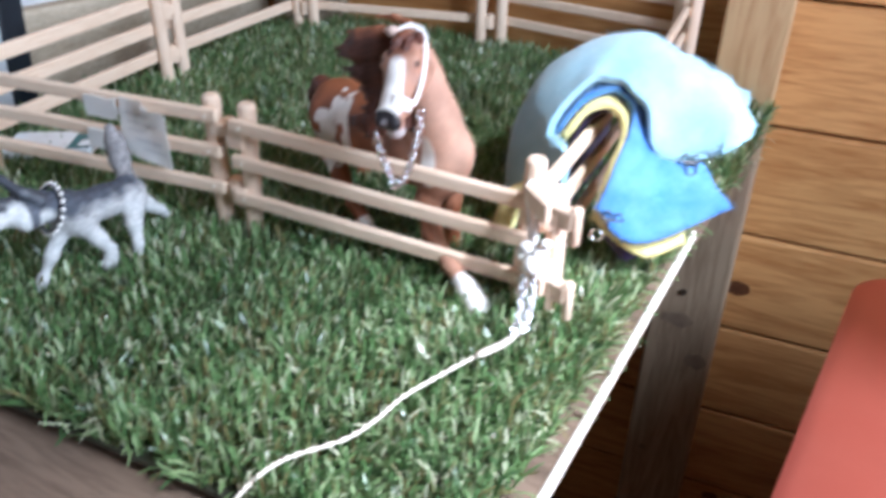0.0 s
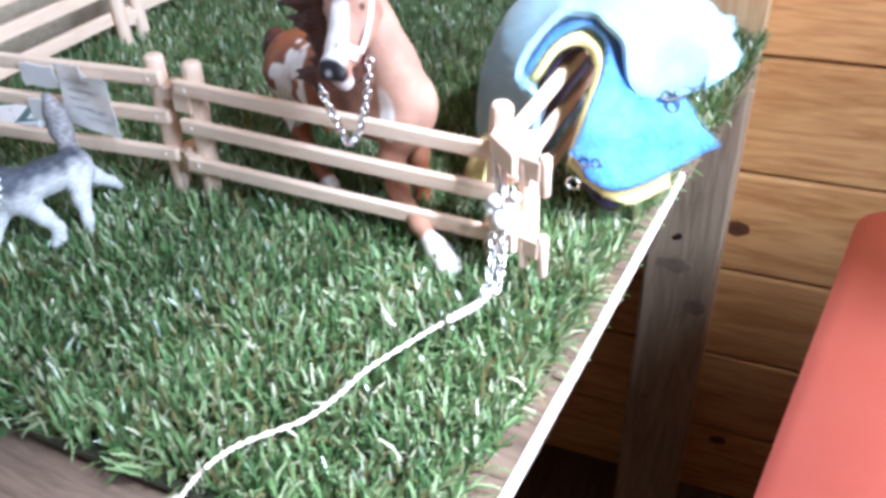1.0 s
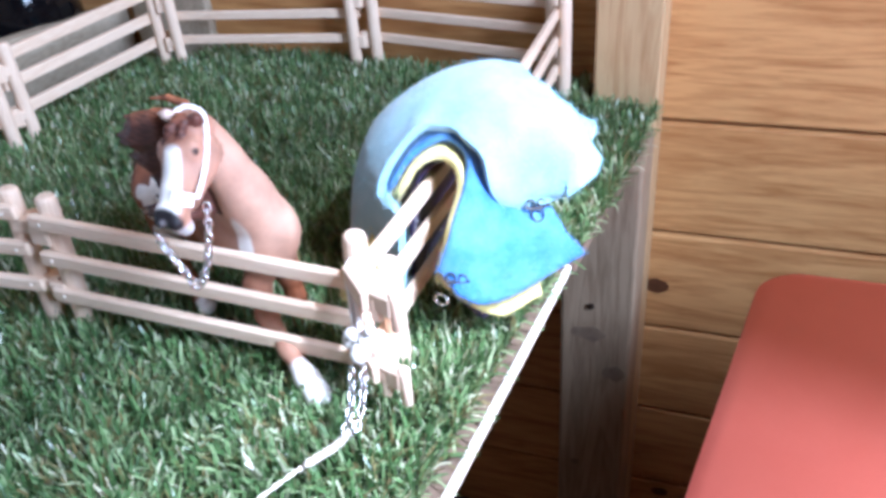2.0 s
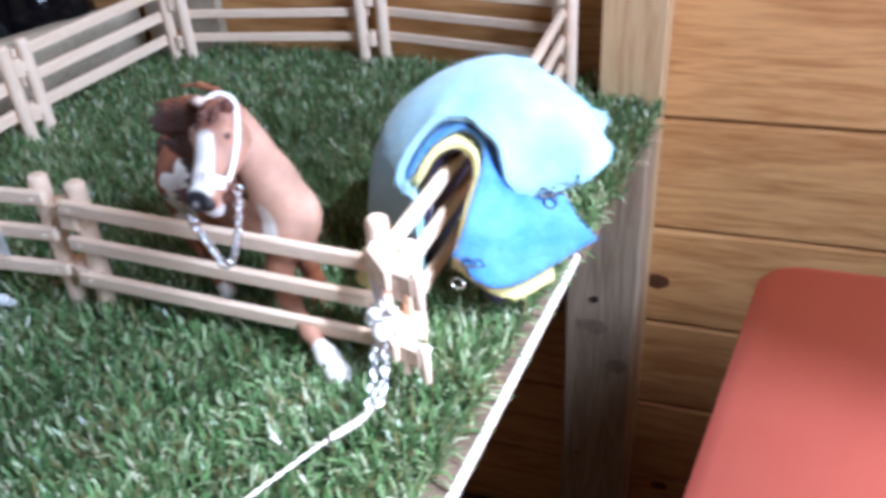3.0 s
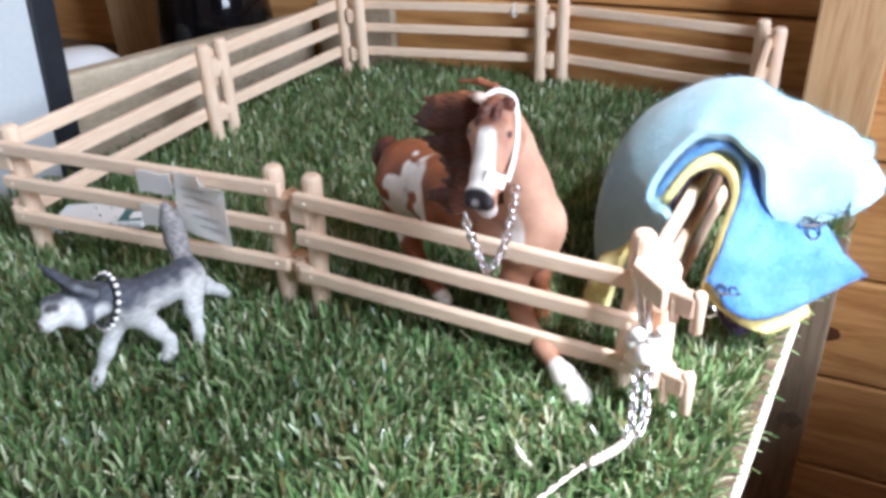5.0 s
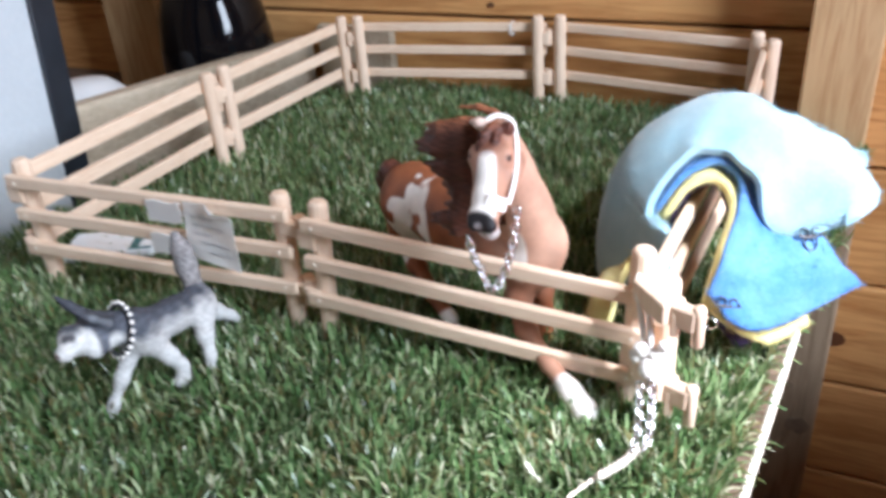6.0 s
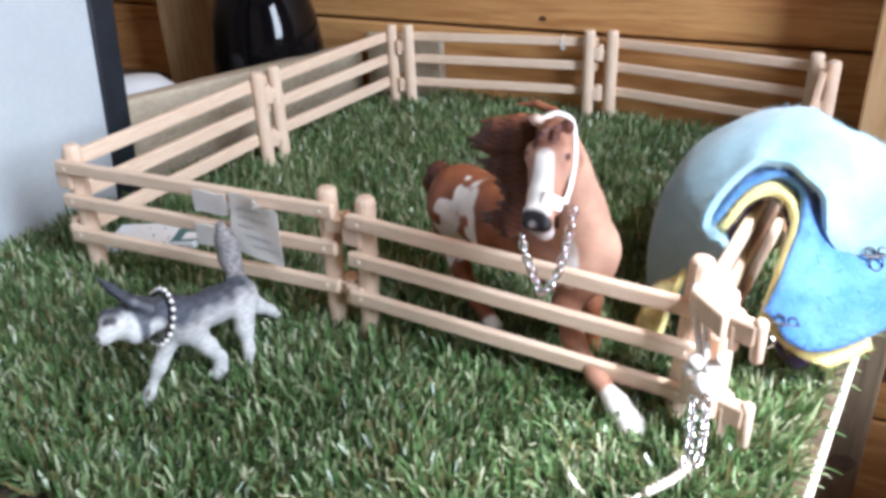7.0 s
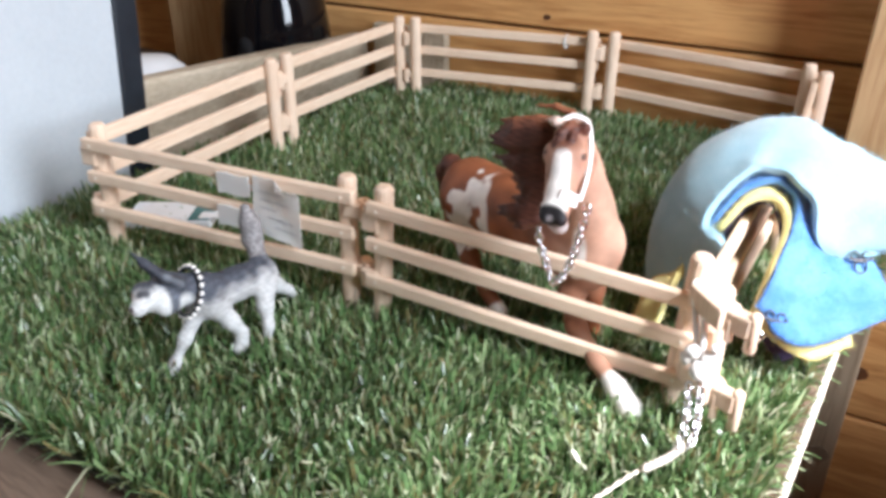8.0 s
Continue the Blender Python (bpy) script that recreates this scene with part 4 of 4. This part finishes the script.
rug("horse_rug", [
    [(0.1320, 0.027, 0.012), (0.1335, 0.0295, 0.0440), (0.1245, 0.037, 0.0535), (0.1345, 0.0485, 0.0695), (0.147, 0.053, 0.0705), (0.158, 0.049, 0.0620), (0.1655, 0.0485, 0.0445), (0.181, 0.0525, 0.0425)],
    [(0.103, 0.050, 0.014), (0.101, 0.062, 0.038), (0.110, 0.070, 0.0625), (0.130, 0.082, 0.0765), (0.150, 0.083, 0.0785), (0.170, 0.072, 0.0730), (0.187, 0.066, 0.0650), (0.1970, 0.060, 0.0520)],
    [(0.104, 0.140, 0.000), (0.102, 0.140, 0.033), (0.110, 0.142, 0.049), (0.128, 0.147, 0.0575), (0.146, 0.146, 0.0605), (0.164, 0.118, 0.0620), (0.179, 0.096, 0.0645), (0.1930, 0.086, 0.0605)]],
    M_FELT_LIGHT, "thick pale blue felt rug draped over the toy fence", 0.0030, wave=0.0007, hairs=12000, edge=0.0021)
rug("horse_rug", [
    [(0.1230, 0.042, 0.018), (0.1250, 0.0420, 0.0430), (0.1275, 0.0405, 0.0525), (0.1355, 0.048, 0.0635), (0.146, 0.053, 0.0660), (0.1535, 0.049, 0.0580), (0.1525, 0.035, 0.0445), (0.1485, 0.0240, 0.0275)],
    [(0.113, 0.068, 0.008), (0.111, 0.069, 0.036), (0.119, 0.075, 0.055), (0.135, 0.083, 0.069), (0.150, 0.078, 0.0680), (0.163, 0.058, 0.0520), (0.168, 0.038, 0.0320), (0.167, 0.0225, 0.0165)],
    [(0.113, 0.135, 0.008), (0.111, 0.135, 0.032), (0.108, 0.148, 0.0430), (0.118, 0.150, 0.0510), (0.150, 0.130, 0.056), (0.170, 0.070, 0.051), (0.188, 0.052, 0.0370), (0.1975, 0.0445, 0.0280)]],
    M_FELT_BLUE, "bright blue felt rug under the pale blue one", 0.0027, wave=0.0005, seed=1.3, hairs=6000)
rug("horse_rug", [
    [(0.1135, 0.0245, 0.004), (0.1165, 0.0285, 0.021), (0.1225, 0.0425, 0.0400), (0.1300, 0.0395, 0.0500), (0.136, 0.0440, 0.0590), (0.1455, 0.0490, 0.0605), (0.1515, 0.0455, 0.0535), (0.1500, 0.033, 0.0405), (0.1470, 0.0255, 0.0225)],
    [(0.1040, 0.040, 0.004), (0.1075, 0.046, 0.018), (0.118, 0.070, 0.026), (0.128, 0.076, 0.049), (0.136, 0.083, 0.062), (0.149, 0.079, 0.0620), (0.159, 0.060, 0.047), (0.165, 0.043, 0.0290), (0.168, 0.0265, 0.0085)],
    [(0.125, 0.132, -0.007), (0.1255, 0.132, 0.010), (0.126, 0.132, 0.026), (0.129, 0.134, 0.042), (0.135, 0.139, 0.051), (0.150, 0.122, 0.051), (0.163, 0.072, 0.0455), (0.177, 0.056, 0.0300), (0.184, 0.0385, 0.0125)]],
    M_FELT_YELLOW, "yellow felt rug beneath the blue one", 0.0030, wave=0.0003, seed=2.1, hairs=5000)
# the inner left side is added as a dark sheet for the arch's shade
rug("horse_rug", [
    [(0.1275, 0.050, 0.0000), (0.1290, 0.050, 0.0300), (0.1325, 0.052, 0.0480), (0.143, 0.060, 0.0545), (0.1495, 0.058, 0.0430), (0.1505, 0.048, 0.0240), (0.152, 0.0350, 0.0090)],
    [(0.1255, 0.080, 0.0000), (0.1280, 0.080, 0.0280), (0.1325, 0.084, 0.0490), (0.143, 0.088, 0.0585), (0.157, 0.064, 0.0420), (0.161, 0.051, 0.0220), (0.160, 0.0345, 0.0005)],
    [(0.1280, 0.125, 0.0000), (0.1300, 0.125, 0.0250), (0.1335, 0.126, 0.0410), (0.141, 0.130, 0.0490), (0.161, 0.074, 0.0400), (0.168, 0.060, 0.0220), (0.168, 0.0410, 0.0015)]],
    M_FELT_PURPLE, "purple felt rug, the lowest of the stack", 0.0018, wave=0.0002, seed=3.3)


def wire_clasp(place, right, up, size, label):
    """A small black wire clasp: two curls above a loop."""
    ob = thing("rug_clasp", label, "clasp", Matrix.Translation(place), "wire clasps on the rugs")
    r, u = Vector(right).normalized() * size, Vector(up).normalized() * size
    for s in (-1, 1):
        curl = [r * (s * (0.42 + 0.30 * math.cos(a))) + u * (0.45 + 0.30 * math.sin(a)) for a in [0.6 + i * 0.42 for i in range(15)]]
        part("curl", tube(curl, size * 0.07, 6), M_BLACKWIRE, ob)
    loop = [r * 0.42 * math.cos(a) + u * (-0.32 + 0.5 * math.sin(a)) for a in [2 * math.pi * i / 20 for i in range(20)]]
    part("loop", tube(loop, size * 0.07, 6, closed=True), M_BLACKWIRE, ob)
    bar = [r * -0.85 + u * 0.2, r * -0.2 + u * 0.05, r * 0.25 + u * 0.1, r * 0.9 + u * 0.32]
    part("pin", tube(bar, size * 0.08, 6), M_BLACKWIRE, ob)
    return ob


wire_clasp((0.1795, 0.0500, 0.0420), (0.90, 0.42, -0.05), (-0.2, 0.3, 0.93), 0.0052, "small black wire clasp on the pale blue rug")
wire_clasp((0.1565, 0.0225, 0.0240), (0.90, 0.30, -0.20), (-0.1, 0.25, 0.95), 0.0052, "small black wire clasp on the blue rug")
ring = thing("rug_ring", "small bright metal ring hanging at the rug's corner", "ring", Matrix.Translation((0.1515, 0.0185, 0.0190)))
part("ring", tube([(0.0024 * math.cos(a), 0, 0.0024 * math.sin(a)) for a in [2 * math.pi * i / 18 for i in range(18)]], 0.0005, 6, closed=True), M_STEEL, ring)

# ---------------------------------------------------------------- halter and chains
halter = thing("halter", "white strap halter on the toy horse's head", "halter", Matrix.Translation((0.0865, -0.016, 0.087)))


def strap(points, width, thick, parent, face, label=""):
    """A flat band along points; face points out of it."""
    o = Vector(parent.matrix_basis.translation)
    line = smooth_line(points, 6)
    bm = bmesh.new()
    rings = []
    f = Vector(face).normalized()
    for i, p in enumerate(line):
        d = (line[min(i + 1, len(line) - 1)] - line[max(i - 1, 0)]).normalized()
        s = d.cross(f).normalized() * width / 2
        q = p - o
        rings.append([bm.verts.new(q + s), bm.verts.new(q + s + f * thick), bm.verts.new(q - s + f * thick), bm.verts.new(q - s)])
    for a, b in zip(rings, rings[1:]):
        for k in range(4):
            bm.faces.new((a[k], a[(k + 1) % 4], b[(k + 1) % 4], b[k]))
    bm.faces.new(rings[0])
    bm.faces.new(rings[-1][::-1])
    return part("strap", bm, M_STRAP, parent, label)


strap([(0.0790, -0.0100, 0.0985), (0.0825, -0.0075, 0.1003), (0.0868, -0.0065, 0.0990), (0.0890, -0.0080, 0.0955), (0.0915, -0.0140, 0.0890), (0.0926, -0.0200, 0.0835), (0.0928, -0.0255, 0.0790)], 0.0016, 0.0007, halter, (0.80, -0.45, 0.40))
strap([(0.0878, -0.0302, 0.0822), (0.0896, -0.0298, 0.0815), (0.0914, -0.0285, 0.0802), (0.0926, -0.0262, 0.0788)], 0.0042, 0.0009, halter, (0.45, -0.80, 0.40), "broad white noseband")


def link_pair():
    """One oval chain link, its long way along x."""
    bm = bmesh.new()
    pts = [(0.00190 * math.cos(a), 0.00120 * math.sin(a), 0) for a in [2 * math.pi * i / 12 for i in range(12)]]
    return tube(pts, 0.00048, 6, bm, closed=True)


LINK = bpy.data.meshes.new("link")
_bm = link_pair()
bmesh.ops.recalc_face_normals(_bm, faces=_bm.faces)
_bm.to_mesh(LINK)
_bm.free()
LINK.polygons.foreach_set("use_smooth", [True] * len(LINK.polygons))
LINK.materials.append(M_STEEL)


def chain(name, points, label, parent=None, category="chain"):
    ob = parent or thing(name, label, category, Matrix.Translation(points[0]))
    o = ob.matrix_basis.translation
    line = smooth_line(points, 24)
    gap, run, k = 0.00255, 0.0, 0
    for a, b in zip(line, line[1:]):
        run += (b - a).length
        if run >= gap:
            run -= gap
            d = (b - a).normalized()
            q = d.to_track_quat("X", "Z").to_matrix().to_4x4()
            li = new("link", LINK)
            li.parent = ob
            li.matrix_basis = Matrix.Translation(b - o) @ q @ Matrix.Rotation(radians(45 + 90 * (k % 2)), 4, "X")
            k += 1
    return ob


chain("lead_chain", [(0.0835, -0.0360, 0.0725), (0.0838, -0.0345, 0.0660), (0.0855, -0.0320, 0.0570), (0.0880, -0.0305, 0.0495), (0.0905, -0.0290, 0.0520), (0.0935, -0.0275, 0.0610), (0.0950, -0.0260, 0.0700), (0.0955, -0.0250, 0.0765)],
      "bright metal lead chain looped under the horse's chin")
tie = thing("lead_rope", "cream cotton lead rope tied to the fence, trailing over the grass", "rope", Matrix.Translation((0.132, -0.010, 0.045)))


def rope_part(points, radius, label="", plain=False):
    """Two strands laid round one another, or one plain string."""
    o = tie.matrix_basis.translation
    line = smooth_line(points, 10)
    bm = bmesh.new()
    if plain:
        return part("string", tube([p - o for p in line], radius, 8, bm), M_STRAP, tie, label, True)
    n = len(line)
    for s in range(2):
        pts = []
        for i, p in enumerate(line):
            a = i * 1.05 + math.pi * s
            d = (line[min(i + 1, n - 1)] - line[max(i - 1, 0)]).normalized()
            x = d.cross(Vector((0.2, 0.1, 0.95))).normalized()
            y = x.cross(d)
            pts.append(p - o + (x * math.cos(a) + y * math.sin(a)) * radius * 0.55)
        tube(pts, radius * 0.62, 6, bm)
    return part("cord", bm, M_ROPE, tie, label, True)


rope_part([(0.1395, -0.0420, 0.0065), (0.1345, -0.0480, 0.0045), (0.1280, -0.0560, 0.0030), (0.1220, -0.0720, 0.0048), (0.1165, -0.0840, 0.0045), (0.1140, -0.0960, 0.0048), (0.1090, -0.1070, 0.0040), (0.1000, -0.1205, 0.0060), (0.0968, -0.1285, 0.0072), (0.0938, -0.1355, 0.0052), (0.0912, -0.1405, 0.0010)], 0.00074)
rope_part([(0.1398, -0.0405, 0.0078), (0.1375, -0.0450, 0.0060), (0.1345, -0.0490, 0.0052), (0.1305, -0.0540, 0.0045)], 0.0014)
knot_bm = bmesh.new()
bmesh.ops.create_icosphere(knot_bm, subdivisions=2, radius=0.0026)
for v in knot_bm.verts:
    v.co = v.co * (1 + 0.25 * noise.noise(v.co * 700)) + Vector((0.0903, -0.1412, 0.0000)) - tie.matrix_basis.translation
part("end_knot", knot_bm, M_ROPE, tie, "knotted rope end", True)
rope_part([(0.1300, -0.0030, 0.0485), (0.1305, -0.0095, 0.0480), (0.1320, -0.0120, 0.0440), (0.1340, -0.0160, 0.0385), (0.1355, -0.0185, 0.0335)], 0.0011, "thin white tied string", True)
rope_part([(0.1330, -0.0020, 0.0470), (0.1340, -0.0090, 0.0470), (0.1365, -0.0160, 0.0400), (0.1385, -0.0215, 0.0310)], 0.0011, "", True)
bunch = bmesh.new()
for dx, dy, dz, r in ((0.1355, -0.0200, 0.0305, 0.0032), (0.1400, -0.0205, 0.0295, 0.0034), (0.1335, -0.0200, 0.0275, 0.0026), (0.1385, -0.0235, 0.0260, 0.0034), (0.1425, -0.0215, 0.0345, 0.0020)):
    one = bmesh.new()
    bmesh.ops.create_icosphere(one, subdivisions=2, radius=r)
    for v in one.verts:
        v.co = v.co * (1 + 0.3 * noise.noise(v.co * 500 + Vector((dx * 900, dy * 700, 0)))) + Vector((dx, dy, dz)) - tie.matrix_basis.translation
    merge(bunch, one)
part("knot", bunch, M_STRAP, tie, "loose white knot on the fence post", True)
for k in range(2):
    o3 = Vector((0.0034 * (k - 0.5), 0.0014 * (k - 0.5), 0.0008 * k))
    chain("clip_chain", [Vector(p) + o3 for p in ((0.1380, -0.0255, 0.0235), (0.1392, -0.0295, 0.0175), (0.1402, -0.0345, 0.0125), (0.1404, -0.0390, 0.0090), (0.1395, -0.0425, 0.0070))],
          "bright metal chain hanging from the fence knot")
# moulded clips at the corner where the side fence hooks on
clip_thing = thing("corner_clip", "pale moulded hooks with round pins on the fence corner", "clip", Matrix.Translation((0.140, -0.012, 0.0)))
for z, low in ((0.0470, 0.0360), (0.0168, 0.0042)):
    arm = bmesh.new()
    for a, b, w in (((-0.0080, 0.0050, z), (0.0045, -0.0075, z), 0.0044), ((0.0015, -0.0060, z), (0.0120, -0.0090, z - 0.0005), 0.0024)):
        a, b = Vector(a), Vector(b)
        own = box(0, (b - a).length, -w, w, -0.0052, 0.0030, 0.0011, 2)
        own.transform(Matrix.Translation(a) @ (b - a).to_track_quat("X", "Z").to_matrix().to_4x4())
        merge(arm, own)
    hook = part("hook", arm, M_POST, clip_thing)
    pin = lathe([(0.0012, low - z), (0.0020, low - z + 0.0008), (0.0021, 0.0010), (0.0021, 0.0030), (0.0013, 0.0040)], 14)
    pin.transform(Matrix.Translation((0.0120, -0.0090, z)))
    part("pin", pin, M_POST, hook, "", True)
    stay = box(0.0035, 0.0065, -0.0095, -0.0065, low + 0.002, z, 0.0008, 2)
    part("lug", stay, M_POST, hook)
    dot = tube([(0.0005, -0.0068, z), (0.0000, -0.0076, z)], [0.0010, 0.0008], 8)
    part("nail", dot, M_NAIL, hook, "pale pin head")

# ---------------------------------------------------------------- small things in and by the pen
def on_front(f, out=0.0, z=0.0):
    a, b = Vector((*P_A, 0)), Vector((*P_F1, 0))
    p = a.lerp(b, f)
    n = Vector((b.y - a.y, -(b.x - a.x), 0)).normalized()
    return p + n * out + Vector((0, 0, z))


def wrap(f0, f1, z0, z1, label):
    """A strip of paper tape folded round one rail."""
    ob = thing("paper_tape", label, "tape", Matrix.Translation(on_front((f0 + f1) / 2, 0.007, (z0 + z1) / 2)), "paper tape on the fence rails")
    o = ob.matrix_basis.translation
    sect = [(0.0022, z0), (0.0022, z1), (0.0078, z1 + 0.0003), (0.0079, z0 - 0.0006), (0.0073, z0 - 0.0006), (0.0072, z1 - 0.0004), (0.0028, z1 - 0.0004), (0.0028, z0)]
    bm = bmesh.new()
    rows = []
    for k in range(5):
        f = f0 + (f1 - f0) * k / 4
        rows.append([bm.verts.new(on_front(f, out + 0.0003 * math.sin(9 * f + z * 400), z + 0.0005 * math.sin(k * 1.7)) - o) for out, z in sect])
    for a, b in zip(rows, rows[1:]):
        for i in range(8):
            bm.faces.new((a[i], a[(i + 1) % 8], b[(i + 1) % 8], b[i]))
    bm.faces.new(rows[0])
    bm.faces.new(rows[-1][::-1])
    part("strip", bm, M_PAPER, ob)
    return ob


wrap(0.55, 0.675, 0.0425, 0.0512, "translucent white paper tape folded over the top rail")
wrap(0.535, 0.69, 0.0265, 0.0352, "translucent white paper tape folded over the middle rail")
tag = thing("paper_tag", "crumpled white paper tag with grey print hanging on the fence", "paper tag", Matrix.Translation(on_front(0.82, 0.009, 0.040)))
o = tag.matrix_basis.translation
bm = bmesh.new()
NU, NV = 9, 11
front_v = [[None] * NV for _ in range(NU)]
for i in range(NU):
    for j in range(NV):
        f = 0.695 + 0.175 * i / (NU - 1) - 0.012 * (1 - j / (NV - 1))
        z = 0.0275 + 0.0255 * j / (NV - 1) - 0.006 * (i / (NU - 1)) * (1 - j / (NV - 1)) - (0.003 if (j == NV - 1 and i > 5) else 0)
        out = 0.0086 + 0.0005 * math.sin(i * 0.6 + j * 0.5) + (0.003 if (j >= NV - 2 and i >= 5) else 0.0)
        front_v[i][j] = bm.verts.new(on_front(f, out, z) - o)
for i in range(NU - 1):
    for j in range(NV - 1):
        bm.faces.new((front_v[i][j], front_v[i + 1][j], front_v[i + 1][j + 1], front_v[i][j + 1]))
bmesh.ops.recalc_face_normals(bm, faces=bm.faces)
bmesh.ops.solidify(bm, geom=bm.faces[:], thickness=0.0003)
part("sheet", bm, M_PAPER, tag)
for row, (a0, a1) in enumerate(((0.12, 0.62), (0.15, 0.80), (0.15, 0.50), (0.30, 0.85), (0.45, 0.92))):
    bm = bmesh.new()
    vs = []
    for k in range(7):
        u = a0 + (a1 - a0) * k / 6
        t = 0.76 - row * 0.14
        f = 0.695 + 0.175 * u - 0.012 * (1 - t)
        zc = 0.0275 + 0.0255 * t - 0.006 * u * (1 - t)
        out = 0.0090 + 0.0005 * math.sin(u * 8 * 0.6 + t * 10 * 0.5)
        vs.append((bm.verts.new(on_front(f, out, zc - 0.0005) - o), bm.verts.new(on_front(f, out, zc + 0.0005) - o)))
    for a, b in zip(vs, vs[1:]):
        bm.faces.new((a[0], b[0], b[1], a[1]))
    bmesh.ops.solidify(bm, geom=bm.faces[:], thickness=0.0002)
    part("print_bar", bm, M_INK, tag, "unreadable grey print")

packet = thing("white_packet", "white folded packet with dark teal print lying in the pen", "packet", pose(-0.138, 0.017, 0.0005, 4, -3, 22))
part("cover", box(-0.026, 0.022, -0.011, 0.011, 0, 0.005, 0.0012, 2), M_WHITE, packet)
part("print", box(0.010, 0.0215, -0.0100, 0.0100, 0.0050, 0.0056, 0.0002), M_TEAL, packet, "dark teal printed patch")
part("flap", box(0.016, 0.029, -0.0095, -0.0035, 0.0058, 0.0066, 0.0002), M_WHITE, packet)

beam = link_mesh("timber_beam", box(-0.240, -0.2265, 0.050, 0.284, TOP_Z, 0.0455, 0.0025, 2), M_BEAM)
for v in beam.data.vertices:
    v.co.z += (0.0007 * math.sin(v.co.y * 60) - 0.065 * (v.co.y - 0.09)) * (v.co.z > 0)
beam.matrix_basis = TURN_ROOM
tagged(beam, "weathered grey-brown timber beam lying on the workbench", "beam")
offcut = link_mesh("timber_offcut", box(-0.193, -0.127, 0.2975, 0.3065, TOP_Z, 0.0430, 0.0015, 2), M_BEAM)
tagged(offcut, "pale sawn timber offcut leaning against the plank wall", "offcut")

board = thing("white_board", "pale grey white-faced board with black edge standing on the workbench", "board", TURN_ROOM)
part("panel", box(-0.250, -0.2245, -0.40, 0.040, TOP_Z, 0.36, 0.001), M_BOARD, board, "smooth pale grey face")
part("edge_trim", box(-0.252, -0.2235, 0.040, 0.056, TOP_Z, 0.362, 0.0015, 2), M_TRIM, board, "black edge trim")

for piece in board.children:
    for v in piece.data.vertices:
        v.co.y += 0.09 * (v.co.z - TOP_Z) * (v.co.y > 0)

jug = thing("glass_jug", "glossy black jug with a pale frosted neck behind the beam", "jug", TURN_ROOM @ Matrix.Translation((-0.277, 0.230, TOP_Z)))
part("body", lathe([(0.033, 0.0), (0.041, 0.003), (0.0435, 0.015), (0.0440, 0.035), (0.0430, 0.052), (0.0400, 0.073), (0.034, 0.092), (0.0275, 0.0985)], 48), M_BLACKGLASS, jug, "glossy black body", True)
part("neck", lathe([(0.0268, 0.0995), (0.0262, 0.102), (0.0280, 0.118), (0.033, 0.150), (0.0322, 0.150), (0.0272, 0.118), (0.0254, 0.102)], 40), M_CLEAR, jug, "pale frosted neck", True)

bowl = thing("white_bowl", "white plastic bowl turned over behind the beam", "bowl", TURN_ROOM @ Matrix.Translation((-0.298, 0.118, TOP_Z)))
part("shell", lathe([(0.034, 0.0), (0.036, 0.004), (0.035, 0.024), (0.030, 0.040), (0.020, 0.049), (0.004, 0.052)], 40), M_WHITE, bowl, "", True)

# fence bits: a small clear bead on the back rail
bead = thing("rail_bead", "small clear bead ring on the back rail", "bead", Matrix.Translation((-0.028, 0.2935, 0.047)))
part("ring", tube([(0, 0.0042 * math.cos(a) + 0.004, 0.0042 * math.sin(a)) for a in [2 * math.pi * i / 18 for i in range(18)]], 0.0012, 8, closed=True), M_PAPER, bead)

# ---------------------------------------------------------------- red table below the bench
RED_Z = -0.080
red = thing("red_table", "low red plastic children's table with rounded corners", "table", pose(0.2728, 0.2125, RED_Z, 0, 0, 0))


def rounded_plate(x0, x1, y0, y1, z0, z1, r, bm=None):
    bm = bm or bmesh.new()
    pts = []
    for cx, cy, a0 in ((x1 - r, y1 - r, 0), (x0 + r, y1 - r, 90), (x0 + r, y0 + r, 180), (x1 - r, y0 + r, 270)):
        pts += [(cx + r * math.cos(radians(a0 + 9 * k)), cy + r * math.sin(radians(a0 + 9 * k))) for k in range(11)]
    lo = [bm.verts.new((x, y, z0)) for x, y in pts]
    hi = [bm.verts.new((x, y, z1)) for x, y in pts]
    bm.faces.new(lo[::-1])
    f = bm.faces.new(hi)
    for i in range(len(pts)):
        j = (i + 1) % len(pts)
        bm.faces.new((lo[i], lo[j], hi[j], hi[i]))
    bmesh.ops.bevel(bm, geom=list(f.edges), offset=0.004, segments=3, affect="EDGES", profile=0.5)
    return bm


def splay(bm):
    """The table's sides run a little askew to its back edge."""
    for v in bm.verts:
        v.co.x += 0.164 * v.co.y
    return bm


part("tabletop", splay(rounded_plate(0.0, 0.480, -0.60, 0.0, -0.022, 0.0, 0.024)), M_RED, red, "", True)
for lx, ly in ((0.035, -0.565), (0.445, -0.565), (0.035, -0.035), (0.445, -0.035)):
    part("leg", splay(lathe([(0.018, FLOOR_Z - RED_Z), (0.022, -0.022)], 20, centre=(lx, ly))), M_RED, red)
